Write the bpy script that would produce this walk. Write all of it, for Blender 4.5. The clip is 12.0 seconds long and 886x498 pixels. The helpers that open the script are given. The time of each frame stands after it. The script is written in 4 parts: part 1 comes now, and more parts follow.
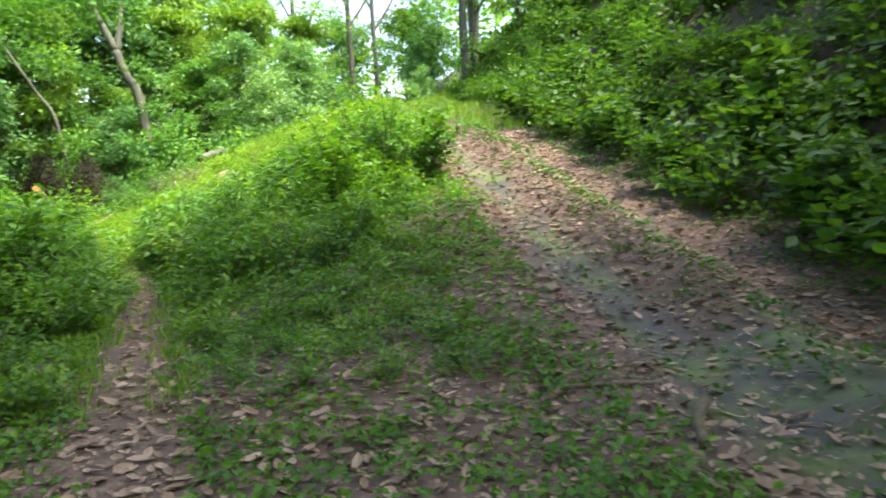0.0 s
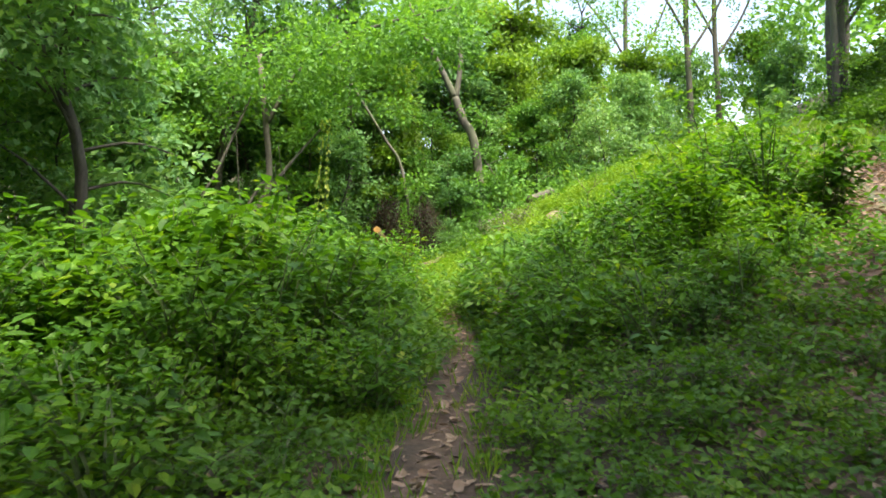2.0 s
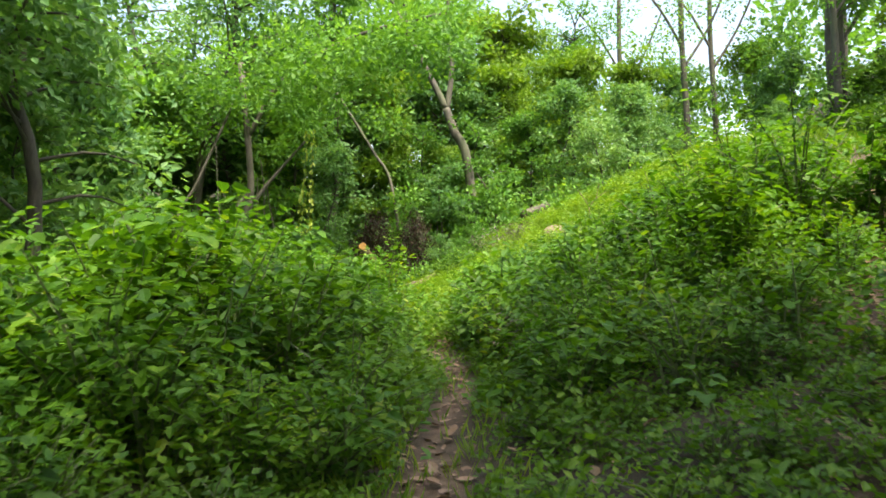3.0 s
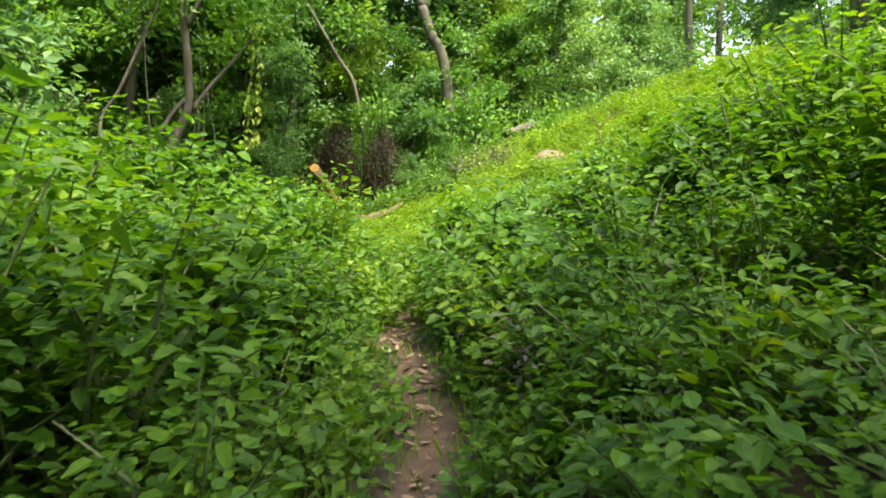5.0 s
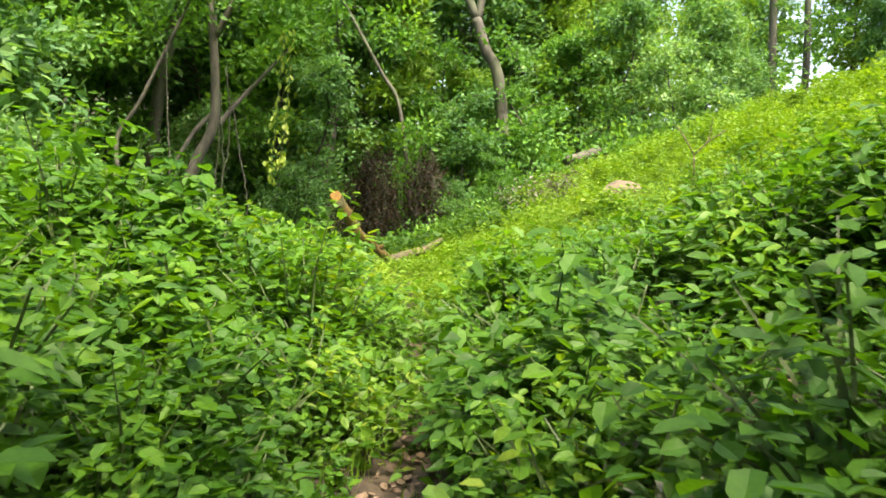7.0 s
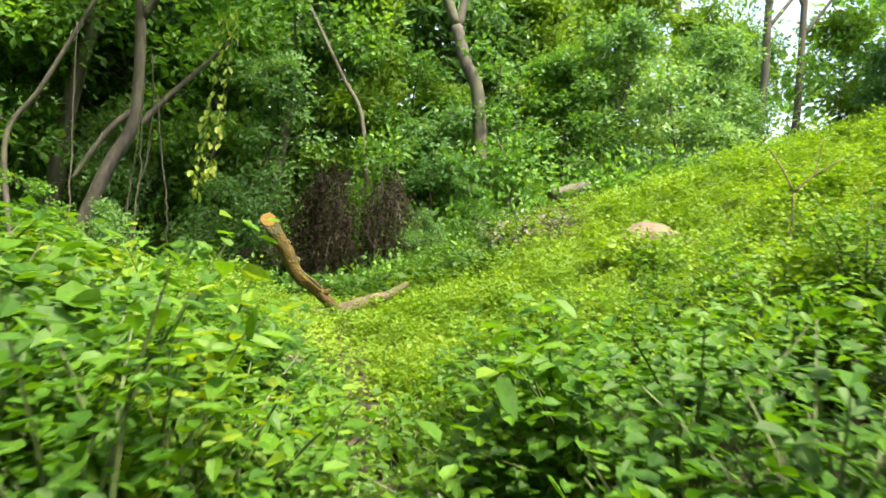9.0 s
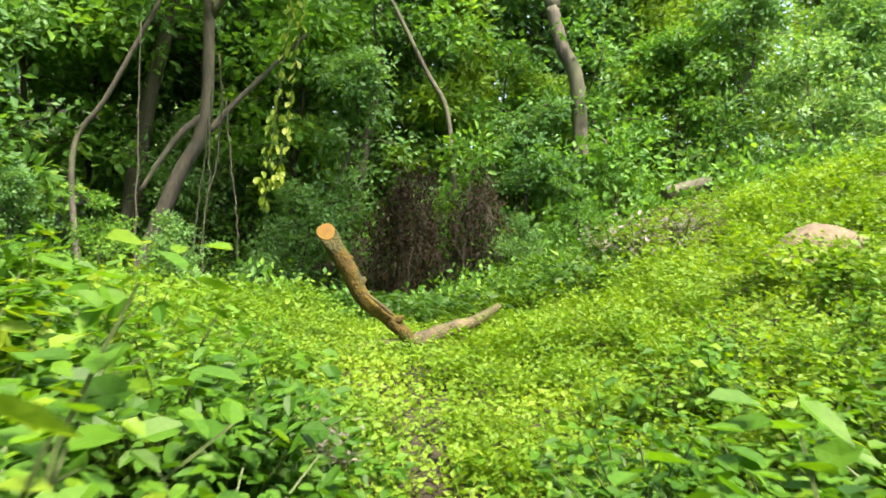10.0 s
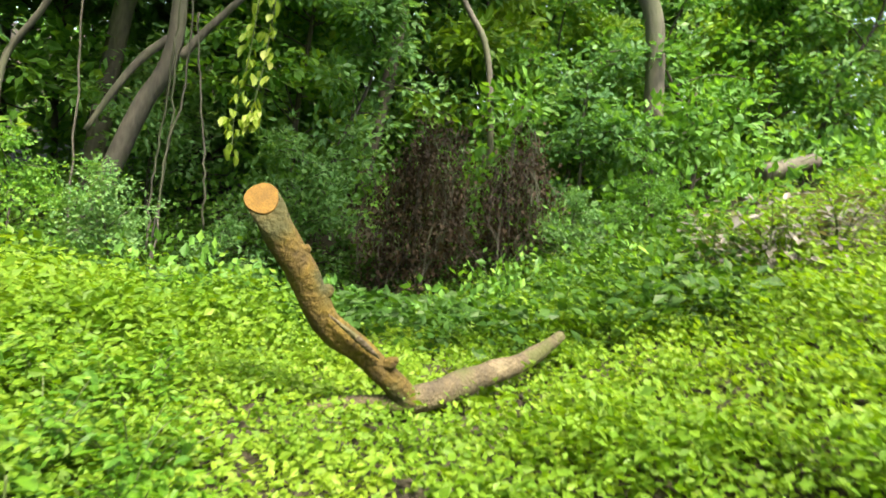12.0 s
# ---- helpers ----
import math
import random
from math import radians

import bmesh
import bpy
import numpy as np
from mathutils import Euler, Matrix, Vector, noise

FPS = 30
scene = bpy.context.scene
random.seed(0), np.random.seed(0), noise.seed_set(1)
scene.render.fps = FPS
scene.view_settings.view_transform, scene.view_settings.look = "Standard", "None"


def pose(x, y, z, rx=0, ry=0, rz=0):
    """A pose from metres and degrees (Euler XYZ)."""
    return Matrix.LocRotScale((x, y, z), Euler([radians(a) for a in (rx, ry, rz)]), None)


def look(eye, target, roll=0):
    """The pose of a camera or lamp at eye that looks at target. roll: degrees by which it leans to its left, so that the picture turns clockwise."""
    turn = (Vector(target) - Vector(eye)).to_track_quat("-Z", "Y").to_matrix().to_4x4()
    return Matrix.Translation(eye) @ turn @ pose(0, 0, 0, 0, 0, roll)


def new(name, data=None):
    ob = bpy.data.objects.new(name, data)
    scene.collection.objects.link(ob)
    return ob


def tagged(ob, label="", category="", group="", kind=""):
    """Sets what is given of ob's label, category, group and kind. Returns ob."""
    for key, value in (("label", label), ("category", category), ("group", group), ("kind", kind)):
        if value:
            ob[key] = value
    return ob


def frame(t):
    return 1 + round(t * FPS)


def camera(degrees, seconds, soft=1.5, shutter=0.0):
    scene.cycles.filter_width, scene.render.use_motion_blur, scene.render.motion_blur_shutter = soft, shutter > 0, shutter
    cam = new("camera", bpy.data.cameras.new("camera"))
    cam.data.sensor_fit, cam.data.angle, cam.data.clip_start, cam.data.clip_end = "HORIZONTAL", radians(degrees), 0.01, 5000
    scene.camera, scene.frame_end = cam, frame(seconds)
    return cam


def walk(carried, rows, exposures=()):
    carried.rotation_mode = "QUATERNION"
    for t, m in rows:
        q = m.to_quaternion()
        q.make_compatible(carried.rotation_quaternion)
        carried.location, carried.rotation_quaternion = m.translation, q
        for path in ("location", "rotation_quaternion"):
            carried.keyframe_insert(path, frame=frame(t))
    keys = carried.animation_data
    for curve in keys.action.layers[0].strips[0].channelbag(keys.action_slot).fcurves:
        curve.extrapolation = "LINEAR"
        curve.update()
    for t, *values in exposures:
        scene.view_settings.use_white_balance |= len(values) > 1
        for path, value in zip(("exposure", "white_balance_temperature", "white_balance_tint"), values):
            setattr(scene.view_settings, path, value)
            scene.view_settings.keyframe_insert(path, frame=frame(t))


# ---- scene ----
cam = camera(64.5, 12.0, soft=1.7, shutter=0.3)
PATH = [
    (0, (0.572, -2.101, 1.449), (1.145, -0.196, 1.239), -1.2),
    (0.5, (0.59, -1.588, 1.41), (0.883, 0.377, 1.181), -1.7),
    (1, (0.547, -0.981, 1.392), (0.506, 1.009, 1.194), -2.3),
    (1.5, (0.504, -0.444, 1.405), (0.287, 1.539, 1.256), -2.8),
    (2, (0.471, 0.03, 1.413), (0.157, 2.004, 1.343), -1.3),
    (2.5, (0.358, 0.6, 1.398), (0.058, 2.577, 1.35), -1.4),
    (2.7, (0.341, 0.798, 1.381), (0.054, 2.777, 1.358), -1.7),
    (4.3, (0.097, 3.343, 1.58), (-0.203, 5.318, 1.473), 0.5),
    (4.5, (0.044, 3.557, 1.571), (-0.229, 5.533, 1.418), 0.3),
    (5, (-0.038, 4.099, 1.56), (-0.251, 6.07, 1.298), 0.3),
    (5.5, (-0.043, 4.712, 1.588), (-0.297, 6.68, 1.333), 0.8),
    (6, (-0.09, 5.348, 1.604), (-0.342, 7.317, 1.361), 0.6),
    (6.5, (-0.112, 6.002, 1.619), (-0.43, 7.966, 1.41), 0.9),
    (6.7, (-0.132, 6.265, 1.611), (-0.481, 8.225, 1.421), 1.1),
    (8.3, (-0.584, 8.0, 1.586), (-0.877, 9.966, 1.37), 5.0),
    (8.5, (-0.67, 8.399, 1.576), (-0.938, 10.362, 1.299), 5.6),
    (9, (-0.889, 9.443, 1.584), (-1.135, 11.425, 1.481), 5.1),
    (9.5, (-1.013, 10.349, 1.608), (-1.416, 12.304, 1.486), 4.7),
    (10, (-1.163, 11.188, 1.598), (-1.674, 13.119, 1.488), 3.7),
    (10.5, (-1.307, 11.987, 1.605), (-1.782, 13.918, 1.389), 4.0),
    (11, (-1.63, 12.839, 1.581), (-2.106, 14.773, 1.405), 4.3),
    (11.5, (-1.827, 13.543, 1.478), (-2.361, 15.455, 1.234), 2.9),
    (12, (-2.017, 14.219, 1.54), (-2.589, 16.125, 1.339), 7.0),
]
walk(cam, [(t, look(eye, target, roll)) for t, eye, target, roll in PATH],
     exposures=[(0, 2.5, 6700, 13), (1, 2.4, 6700, 13), (2.5, 1.95, 7300, 13), (5.5, 2.15, 7500, 14), (9, 2.15, 7400, 14), (12, 2.2, 7300, 13)])
# ---- world and sun ----
SUN_EL, SUN_AZ = radians(64), radians(136)   # azimuth from +y towards +x
world = bpy.data.worlds.new("sky")
world.use_nodes = True
scene.world = world
wn = world.node_tree
sky = wn.nodes.new("ShaderNodeTexSky")
sky.sky_type = "NISHITA"
sky.sun_disc = False
sky.sun_elevation = SUN_EL
sky.sun_rotation = SUN_AZ
sky.dust_density = 4.0
sky.air_density = 1.0
wn.nodes["Background"].inputs["Strength"].default_value = 0.15
wn.links.new(sky.outputs[0], wn.nodes["Background"].inputs["Color"])
sun_data = bpy.data.lights.new("sun", "SUN")
sun_data.energy, sun_data.angle, sun_data.color = 3.0, radians(10.0), (1.0, 0.95, 0.84)
sun = new("sun", sun_data)
sun_from = Vector((math.sin(SUN_AZ) * math.cos(SUN_EL), math.cos(SUN_AZ) * math.cos(SUN_EL), math.sin(SUN_EL)))
sun.matrix_world = look(sun_from * 60, (0, 0, 0))


# ---- materials ----
def material(name):
    m = bpy.data.materials.new(name)
    m.use_nodes = True
    nt = m.node_tree
    return m, nt, nt.nodes["Principled BSDF"]


def add(nt, kind, **values):
    n = nt.nodes.new(kind)
    for k, v in values.items():
        n.inputs[k.replace("_", " ")].default_value = v
    return n


def ramp(nt, source, stops):
    r = nt.nodes.new("ShaderNodeValToRGB")
    e = r.color_ramp.elements
    while len(e) < len(stops):
        e.new(0.5)
    for k, (p, c) in zip(e, stops):
        k.position, k.color = p, (*c, 1)
    nt.links.new(source, r.inputs[0])
    return r.outputs[0]


def mix(nt, fac, a, b, blend="MIX"):
    n = nt.nodes.new("ShaderNodeMix")
    n.data_type, n.blend_type = "RGBA", blend
    for sock, v in ((n.inputs[0], fac), (n.inputs[6], a), (n.inputs[7], b)):
        if isinstance(v, (int, float, tuple)):
            sock.default_value = v if not isinstance(v, tuple) else (*v, 1)
        else:
            nt.links.new(v, sock)
    return n.outputs[2]


def leaf_material(name, stops, thin=0.45, gloss=0.52, patch=1.2):
    """Leaf blades: colour from blade to blade and from plant to plant, light shining through."""
    m, nt, p = material(name)
    geo = nt.nodes.new("ShaderNodeNewGeometry")
    info = nt.nodes.new("ShaderNodeObjectInfo")
    pos = add(nt, "ShaderNodeTexNoise", Scale=patch, Detail=2.0)
    nt.links.new(geo.outputs["Position"], pos.inputs["Vector"])
    a = nt.nodes.new("ShaderNodeMath"); a.operation = "MULTIPLY_ADD"
    nt.links.new(geo.outputs["Random Per Island"], a.inputs[0]); a.inputs[1].default_value = 0.45
    b = nt.nodes.new("ShaderNodeMath"); b.operation = "MULTIPLY_ADD"
    nt.links.new(info.outputs["Random"], b.inputs[0]); b.inputs[1].default_value = 0.3
    c = nt.nodes.new("ShaderNodeMath"); c.operation = "MULTIPLY_ADD"
    nt.links.new(pos.outputs[0], c.inputs[0]); c.inputs[1].default_value = 0.8; c.inputs[2].default_value = -0.28
    nt.links.new(c.outputs[0], b.inputs[2]); nt.links.new(b.outputs[0], a.inputs[2])
    col = ramp(nt, a.outputs[0], stops)
    fine = add(nt, "ShaderNodeTexNoise", Scale=60.0, Detail=3.0)
    nt.links.new(geo.outputs["Position"], fine.inputs["Vector"])
    col = mix(nt, 0.35, col, ramp(nt, fine.outputs[0], [(0.3, (0.35, 0.38, 0.3)), (0.7, (1, 1, 1))]), "MULTIPLY")
    nt.links.new(col, p.inputs["Base Color"])
    p.inputs["Roughness"].default_value = gloss
    p.inputs["Specular IOR Level"].default_value = 0.32
    bump = add(nt, "ShaderNodeBump", Strength=0.25, Distance=0.01)
    nt.links.new(fine.outputs[0], bump.inputs["Height"]); nt.links.new(bump.outputs[0], p.inputs["Normal"])
    tr = nt.nodes.new("ShaderNodeBsdfTranslucent")
    nt.links.new(mix(nt, 1.0, col, (1.45, 1.35, 0.5), "MULTIPLY"), tr.inputs["Color"])
    ms = nt.nodes.new("ShaderNodeMixShader"); ms.inputs[0].default_value = thin
    nt.links.new(p.outputs[0], ms.inputs[1]); nt.links.new(tr.outputs[0], ms.inputs[2])
    nt.links.new(ms.outputs[0], nt.nodes["Material Output"].inputs["Surface"])
    return m


def rough_material(name, stops, scale=4.0, rough=0.85, bump_by=0.5, stretch=(1, 1, 1), second=None):
    """Bark, stone or soil: two scales of noise for colour and relief."""
    m, nt, p = material(name)
    tc = nt.nodes.new("ShaderNodeTexCoord")
    mp = add(nt, "ShaderNodeMapping"); mp.inputs["Scale"].default_value = stretch
    nt.links.new(tc.outputs["Object"], mp.inputs["Vector"])
    n1 = add(nt, "ShaderNodeTexNoise", Scale=scale, Detail=8.0, Roughness=0.65)
    n2 = add(nt, "ShaderNodeTexNoise", Scale=scale * 7, Detail=5.0)
    for n in (n1, n2):
        nt.links.new(mp.outputs[0], n.inputs["Vector"])
    col = ramp(nt, n1.outputs[0], stops)
    col = mix(nt, 0.6, col, ramp(nt, n2.outputs[0], [(0.3, (0.4, 0.4, 0.4)), (0.7, (1, 1, 1))]), "MULTIPLY")
    if second:
        n3 = add(nt, "ShaderNodeTexNoise", Scale=scale * 0.5, Detail=4.0)
        nt.links.new(mp.outputs[0], n3.inputs["Vector"])
        col = mix(nt, ramp(nt, n3.outputs[0], [(0.48, (0, 0, 0)), (0.6, (1, 1, 1))]), col, second)
    nt.links.new(col, p.inputs["Base Color"])
    p.inputs["Roughness"].default_value = rough
    b = add(nt, "ShaderNodeBump", Strength=bump_by, Distance=0.03)
    nt.links.new(n2.outputs[0], b.inputs["Height"]); nt.links.new(b.outputs[0], p.inputs["Normal"])
    return m


G_BUSH = leaf_material("leaf_bush", [(0.05, (0.023, 0.086, 0.009)), (0.4, (0.054, 0.166, 0.014)), (0.75, (0.108, 0.257, 0.017)), (0.97, (0.225, 0.332, 0.028))])
G_BANK = leaf_material("leaf_bank", [(0.05, (0.020, 0.071, 0.012)), (0.5, (0.044, 0.122, 0.017)), (0.95, (0.092, 0.204, 0.022))])
G_HERB = leaf_material("leaf_herb", [(0.05, (0.031, 0.102, 0.011)), (0.45, (0.072, 0.184, 0.015)), (0.8, (0.133, 0.265, 0.022)), (0.97, (0.256, 0.326, 0.045))])
# yellow-green leaves with the slope's sunlight put into the colour
G_SUN = leaf_material("leaf_sunlit_tone", [(0.05, (0.075, 0.185, 0.013)), (0.5, (0.14, 0.275, 0.020)), (0.95, (0.235, 0.36, 0.036))])
# tree greens raised in colour for the hazy brightness of the back woods
G_TREE = leaf_material("leaf_tree", [(0.05, (0.038, 0.133, 0.026)), (0.4, (0.085, 0.230, 0.043)), (0.75, (0.153, 0.355, 0.056)), (0.97, (0.324, 0.497, 0.070))], patch=0.35)
G_GREY = leaf_material("leaf_tree_cool", [(0.05, (0.045, 0.143, 0.051)), (0.5, (0.107, 0.259, 0.083)), (0.95, (0.234, 0.410, 0.152))], patch=0.35)
G_BRIGHT = leaf_material("leaf_bright", [(0.05, (0.07, 0.18, 0.02)), (0.5, (0.13, 0.26, 0.03)), (0.95, (0.2, 0.34, 0.05))], patch=0.35)
G_VINE = leaf_material("leaf_vine", [(0.05, (0.184, 0.306, 0.030)), (0.6, (0.307, 0.428, 0.068)), (0.95, (0.512, 0.561, 0.188))], thin=0.5)
# dead brown leaves, colour darkened further for the shade of the hollow
G_DRY = leaf_material("leaf_dry_shaded", [(0.05, (0.016, 0.011, 0.006)), (0.5, (0.04, 0.026, 0.013)), (0.95, (0.08, 0.055, 0.026))], thin=0.2, gloss=0.7)
G_PURPLE = leaf_material("leaf_withered", [(0.05, (0.05, 0.06, 0.04)), (0.5, (0.13, 0.13, 0.11)), (0.95, (0.3, 0.28, 0.25))], thin=0.2, gloss=0.5)
LITTER = leaf_material("leaf_litter", [(0.05, (0.081, 0.054, 0.034)), (0.4, (0.203, 0.135, 0.088)), (0.8, (0.378, 0.284, 0.203)), (0.97, (0.648, 0.567, 0.459))], thin=0.05, gloss=0.55, patch=2.0)
GRASS = leaf_material("grass_blade", [(0.05, (0.051, 0.143, 0.011)), (0.5, (0.113, 0.245, 0.019)), (0.95, (0.246, 0.337, 0.038))], gloss=0.5)
BARK = rough_material("bark", [(0.3, (0.035, 0.032, 0.026)), (0.7, (0.10, 0.09, 0.072))], 3.0, stretch=(1, 1, 0.3), second=(0.055, 0.07, 0.035))
BARK_PALE = rough_material("bark_pale", [(0.3, (0.05, 0.048, 0.04)), (0.7, (0.15, 0.14, 0.11))], 3.0, stretch=(1, 1, 0.3), second=(0.075, 0.085, 0.05))
BARK_LIMB = rough_material("bark_peeling", [(0.3, (0.03, 0.019, 0.002)), (0.52, (0.10, 0.068, 0.006)), (0.75, (0.18, 0.125, 0.01))], 5.0, rough=0.9, bump_by=0.9, second=(0.035, 0.037, 0.008))
BARK_LOG = rough_material("bark_log", [(0.3, (0.04, 0.032, 0.018)), (0.52, (0.115, 0.092, 0.05)), (0.78, (0.24, 0.2, 0.12))], 7.0, bump_by=0.9, second=(0.06, 0.068, 0.018))
CUT = rough_material("cut_wood", [(0.3, (0.1, 0.052, 0.004)), (0.7, (0.22, 0.122, 0.012))], 14.0, rough=0.85, bump_by=0.2)
STEM = rough_material("green_stem", [(0.3, (0.04, 0.08, 0.02)), (0.7, (0.10, 0.14, 0.04))], 20.0, rough=0.6, bump_by=0.2)
STICK = rough_material("dead_stick", [(0.3, (0.07, 0.05, 0.035)), (0.7, (0.2, 0.15, 0.1))], 12.0)
ROCK = rough_material("pale_rock", [(0.3, (0.10, 0.075, 0.046)), (0.7, (0.2, 0.16, 0.105))], 5.0)


def ground_material():
    m, nt, p = material("forest_soil")
    geo = nt.nodes.new("ShaderNodeNewGeometry")
    at = nt.nodes.new("ShaderNodeAttribute"); at.attribute_name = "cover"
    sep = nt.nodes.new("ShaderNodeSeparateColor")
    nt.links.new(at.outputs["Color"], sep.inputs[0])
    n = [add(nt, "ShaderNodeTexNoise", Scale=k, Detail=8.0, Roughness=0.65) for k in (1.3, 9.0, 55.0)]
    for k in n:
        nt.links.new(geo.outputs["Position"], k.inputs["Vector"])
    humus = ramp(nt, n[1].outputs[0], [(0.3, (0.02, 0.016, 0.01)), (0.7, (0.055, 0.045, 0.025))])
    dirt = ramp(nt, n[1].outputs[0], [(0.25, (0.05, 0.032, 0.02)), (0.5, (0.12, 0.08, 0.05)), (0.8, (0.22, 0.16, 0.11))])
    litter = ramp(nt, n[1].outputs[0], [(0.25, (0.035, 0.022, 0.016)), (0.55, (0.13, 0.085, 0.06)), (0.8, (0.27, 0.19, 0.14))])
    moss = ramp(nt, n[0].outputs[0], [(0.36, (0.03, 0.028, 0.022)), (0.47, (0.04, 0.045, 0.018)), (0.6, (0.07, 0.105, 0.012))])
    col = mix(nt, sep.outputs[1], humus, litter)
    col = mix(nt, sep.outputs[2], col, moss)
    col = mix(nt, sep.outputs[0], col, dirt)
    col = mix(nt, 0.55, col, ramp(nt, n[2].outputs[0], [(0.3, (0.35, 0.35, 0.35)), (0.7, (1, 1, 1))]), "MULTIPLY")
    nt.links.new(col, p.inputs["Base Color"])
    rr = nt.nodes.new("ShaderNodeMapRange")
    rr.inputs[3].default_value, rr.inputs[4].default_value = 0.92, 0.6
    nt.links.new(sep.outputs[2], rr.inputs[0]); nt.links.new(rr.outputs[0], p.inputs["Roughness"])
    b = add(nt, "ShaderNodeBump", Strength=0.7, Distance=0.04)
    nt.links.new(n[1].outputs[0], b.inputs["Height"])
    b2 = add(nt, "ShaderNodeBump", Strength=0.5, Distance=0.01)
    nt.links.new(n[2].outputs[0], b2.inputs["Height"]); nt.links.new(b.outputs[0], b2.inputs["Normal"])
    nt.links.new(b2.outputs[0], p.inputs["Normal"])
    return m


SOIL = ground_material()
rng = np.random.default_rng(7)


# ---- the lie of the land ----
def step(a, b, v):
    k = np.clip((v - a) / (b - a), 0, 1)
    return k * k * (3 - 2 * k)


def wave(x, y, f, s=0.0):
    """Smooth uneven field, about -1 to 1."""
    return (np.sin(f * x + 1.7 * np.sin(0.6 * f * y + s) + s) + np.sin(1.13 * f * y + 1.9 * np.sin(0.7 * f * x - s) + 2 * s)) / 2


def trail_x(y):
    return np.interp(y, (-8, -2.2, 0, 2.5, 3.7, 6.3, 8.1, 9.6, 11.6, 14, 16.6, 19, 24), (1.2, 0.5, 0.2, -0.12, -0.24, -0.46, -0.52, -0.96, -1.2, -1.85, -2.7, -3.4, -5))


def road_left(y):
    return 2.75 + 0.16 * y


def road_height(y):
    v = np.minimum(y, 22 + 0.1 * (y - 22))
    return 0.19 * np.log1p(np.exp((v - 1.8) * 2)) / 2


def height(x, y):
    x, y = np.asarray(x, float), np.asarray(y, float)
    t, l, z = trail_x(y), road_left(y), road_height(y)
    d = np.maximum(t - x, 0)
    low = -0.025 * d - 0.3 * step(3, 9, d) * step(10, 20, y) + 0.12 * step(13, 17, y)
    s = np.clip((x - t - 0.4) / np.maximum(l - t - 0.4, 0.5), 0, 1)
    h = low + (z - low * (s > 0)) * (0.7 * s + 0.3 * step(0, 1, s))
    u = x - l
    road = -0.1 * np.exp(-((u - 0.6) / 0.34) ** 2) - 0.1 * np.exp(-((u - 2.3) / 0.32) ** 2) + 0.19 * np.exp(-((u - 1.4) / 0.35) ** 2)
    h = h + road * step(-0.4, 0.2, u)
    h = h + 5.2 * step(2.9, 9.0, u) + 0.12 * np.maximum(u - 9, 0) * (u < 60)
    back = np.maximum(y - 24.5 - 0.25 * np.maximum(x + 4, 0), 0)
    h = h + np.minimum(0.16 * back, 7) * (1 - step(0.2, 0.9, s) * 0.75)
    h = h + np.minimum(0.14 * np.maximum(-x - 14, 0), 6)
    h = h - 1.0 * np.exp(-((x + 6.6) / 3.0) ** 2 - ((y - 22.8) / 2.2) ** 2)
    rough = 0.05 * wave(x, y, 1.9, 0.4) + 0.02 * wave(x, y, 6.3, 1.1)
    near = np.exp(-((x - t) / 0.35) ** 2)
    return h + rough * (1 - 0.6 * near) - 0.03 * near * (y < 17)


def cover(x, y):
    """How far the ground is worn trail, leaf litter, mossy mud."""
    t, u = trail_x(y), x - road_left(y)
    half = 0.14 - 0.085 * step(4.5, 7.0, y) + 0.05 * wave(x, y, 2.7)
    trail = step(half + 0.12, half - 0.05, np.abs(x - t)) * step(2.0, 3.0, y) * step(15, 12, y)
    litter = np.maximum(step(4.6, 2.6, y + 0.35 * wave(x, y, 1.7)) * step(-1.6, -0.4, x), step(-2.1, -0.6, u + 0.4 * wave(x, y, 1.3)) * step(3.1, 2.6, u) * step(26, 14, y))
    litter = np.maximum(litter, 0.5 * step(2.4, 3.2, u) * step(6, 4, u))
    streak = np.exp(-((u - 0.55) / 0.3) ** 2) + np.exp(-((u - 1.95) / 0.28) ** 2) + 0.8 * np.exp(-((u - 1.2) / 0.7) ** 2) * step(3.5, 1.5, y)
    moss = step(-0.1, 0.45, streak - 0.35 + 0.3 * wave(x, y, 1.6, 2.0) + 0.15 * wave(x, y, 5.1, 0.7)) * step(20, 15, y)
    return trail, litter, moss


def mesh_from(name, verts, faces, mats, smooth=False, index=None):
    me = bpy.data.meshes.new(name)
    verts, faces = np.asarray(verts, np.float32), np.asarray(faces, np.int32)
    n, k = faces.shape
    me.vertices.add(len(verts)); me.vertices.foreach_set("co", verts.ravel())
    me.loops.add(n * k); me.loops.foreach_set("vertex_index", faces.ravel())
    me.polygons.add(n); me.polygons.foreach_set("loop_start", np.arange(0, n * k, k, dtype=np.int32))
    for m in mats:
        me.materials.append(m)
    if index is not None:
        me.polygons.foreach_set("material_index", np.asarray(index, np.int32))
    me.polygons.foreach_set("use_smooth", np.full(n, smooth))
    me.update(calc_edges=True)
    return me


def child(name, me, parent, label=""):
    ob = new(name, me)
    ob.parent = parent
    if label:
        tagged(ob, label)
    return ob


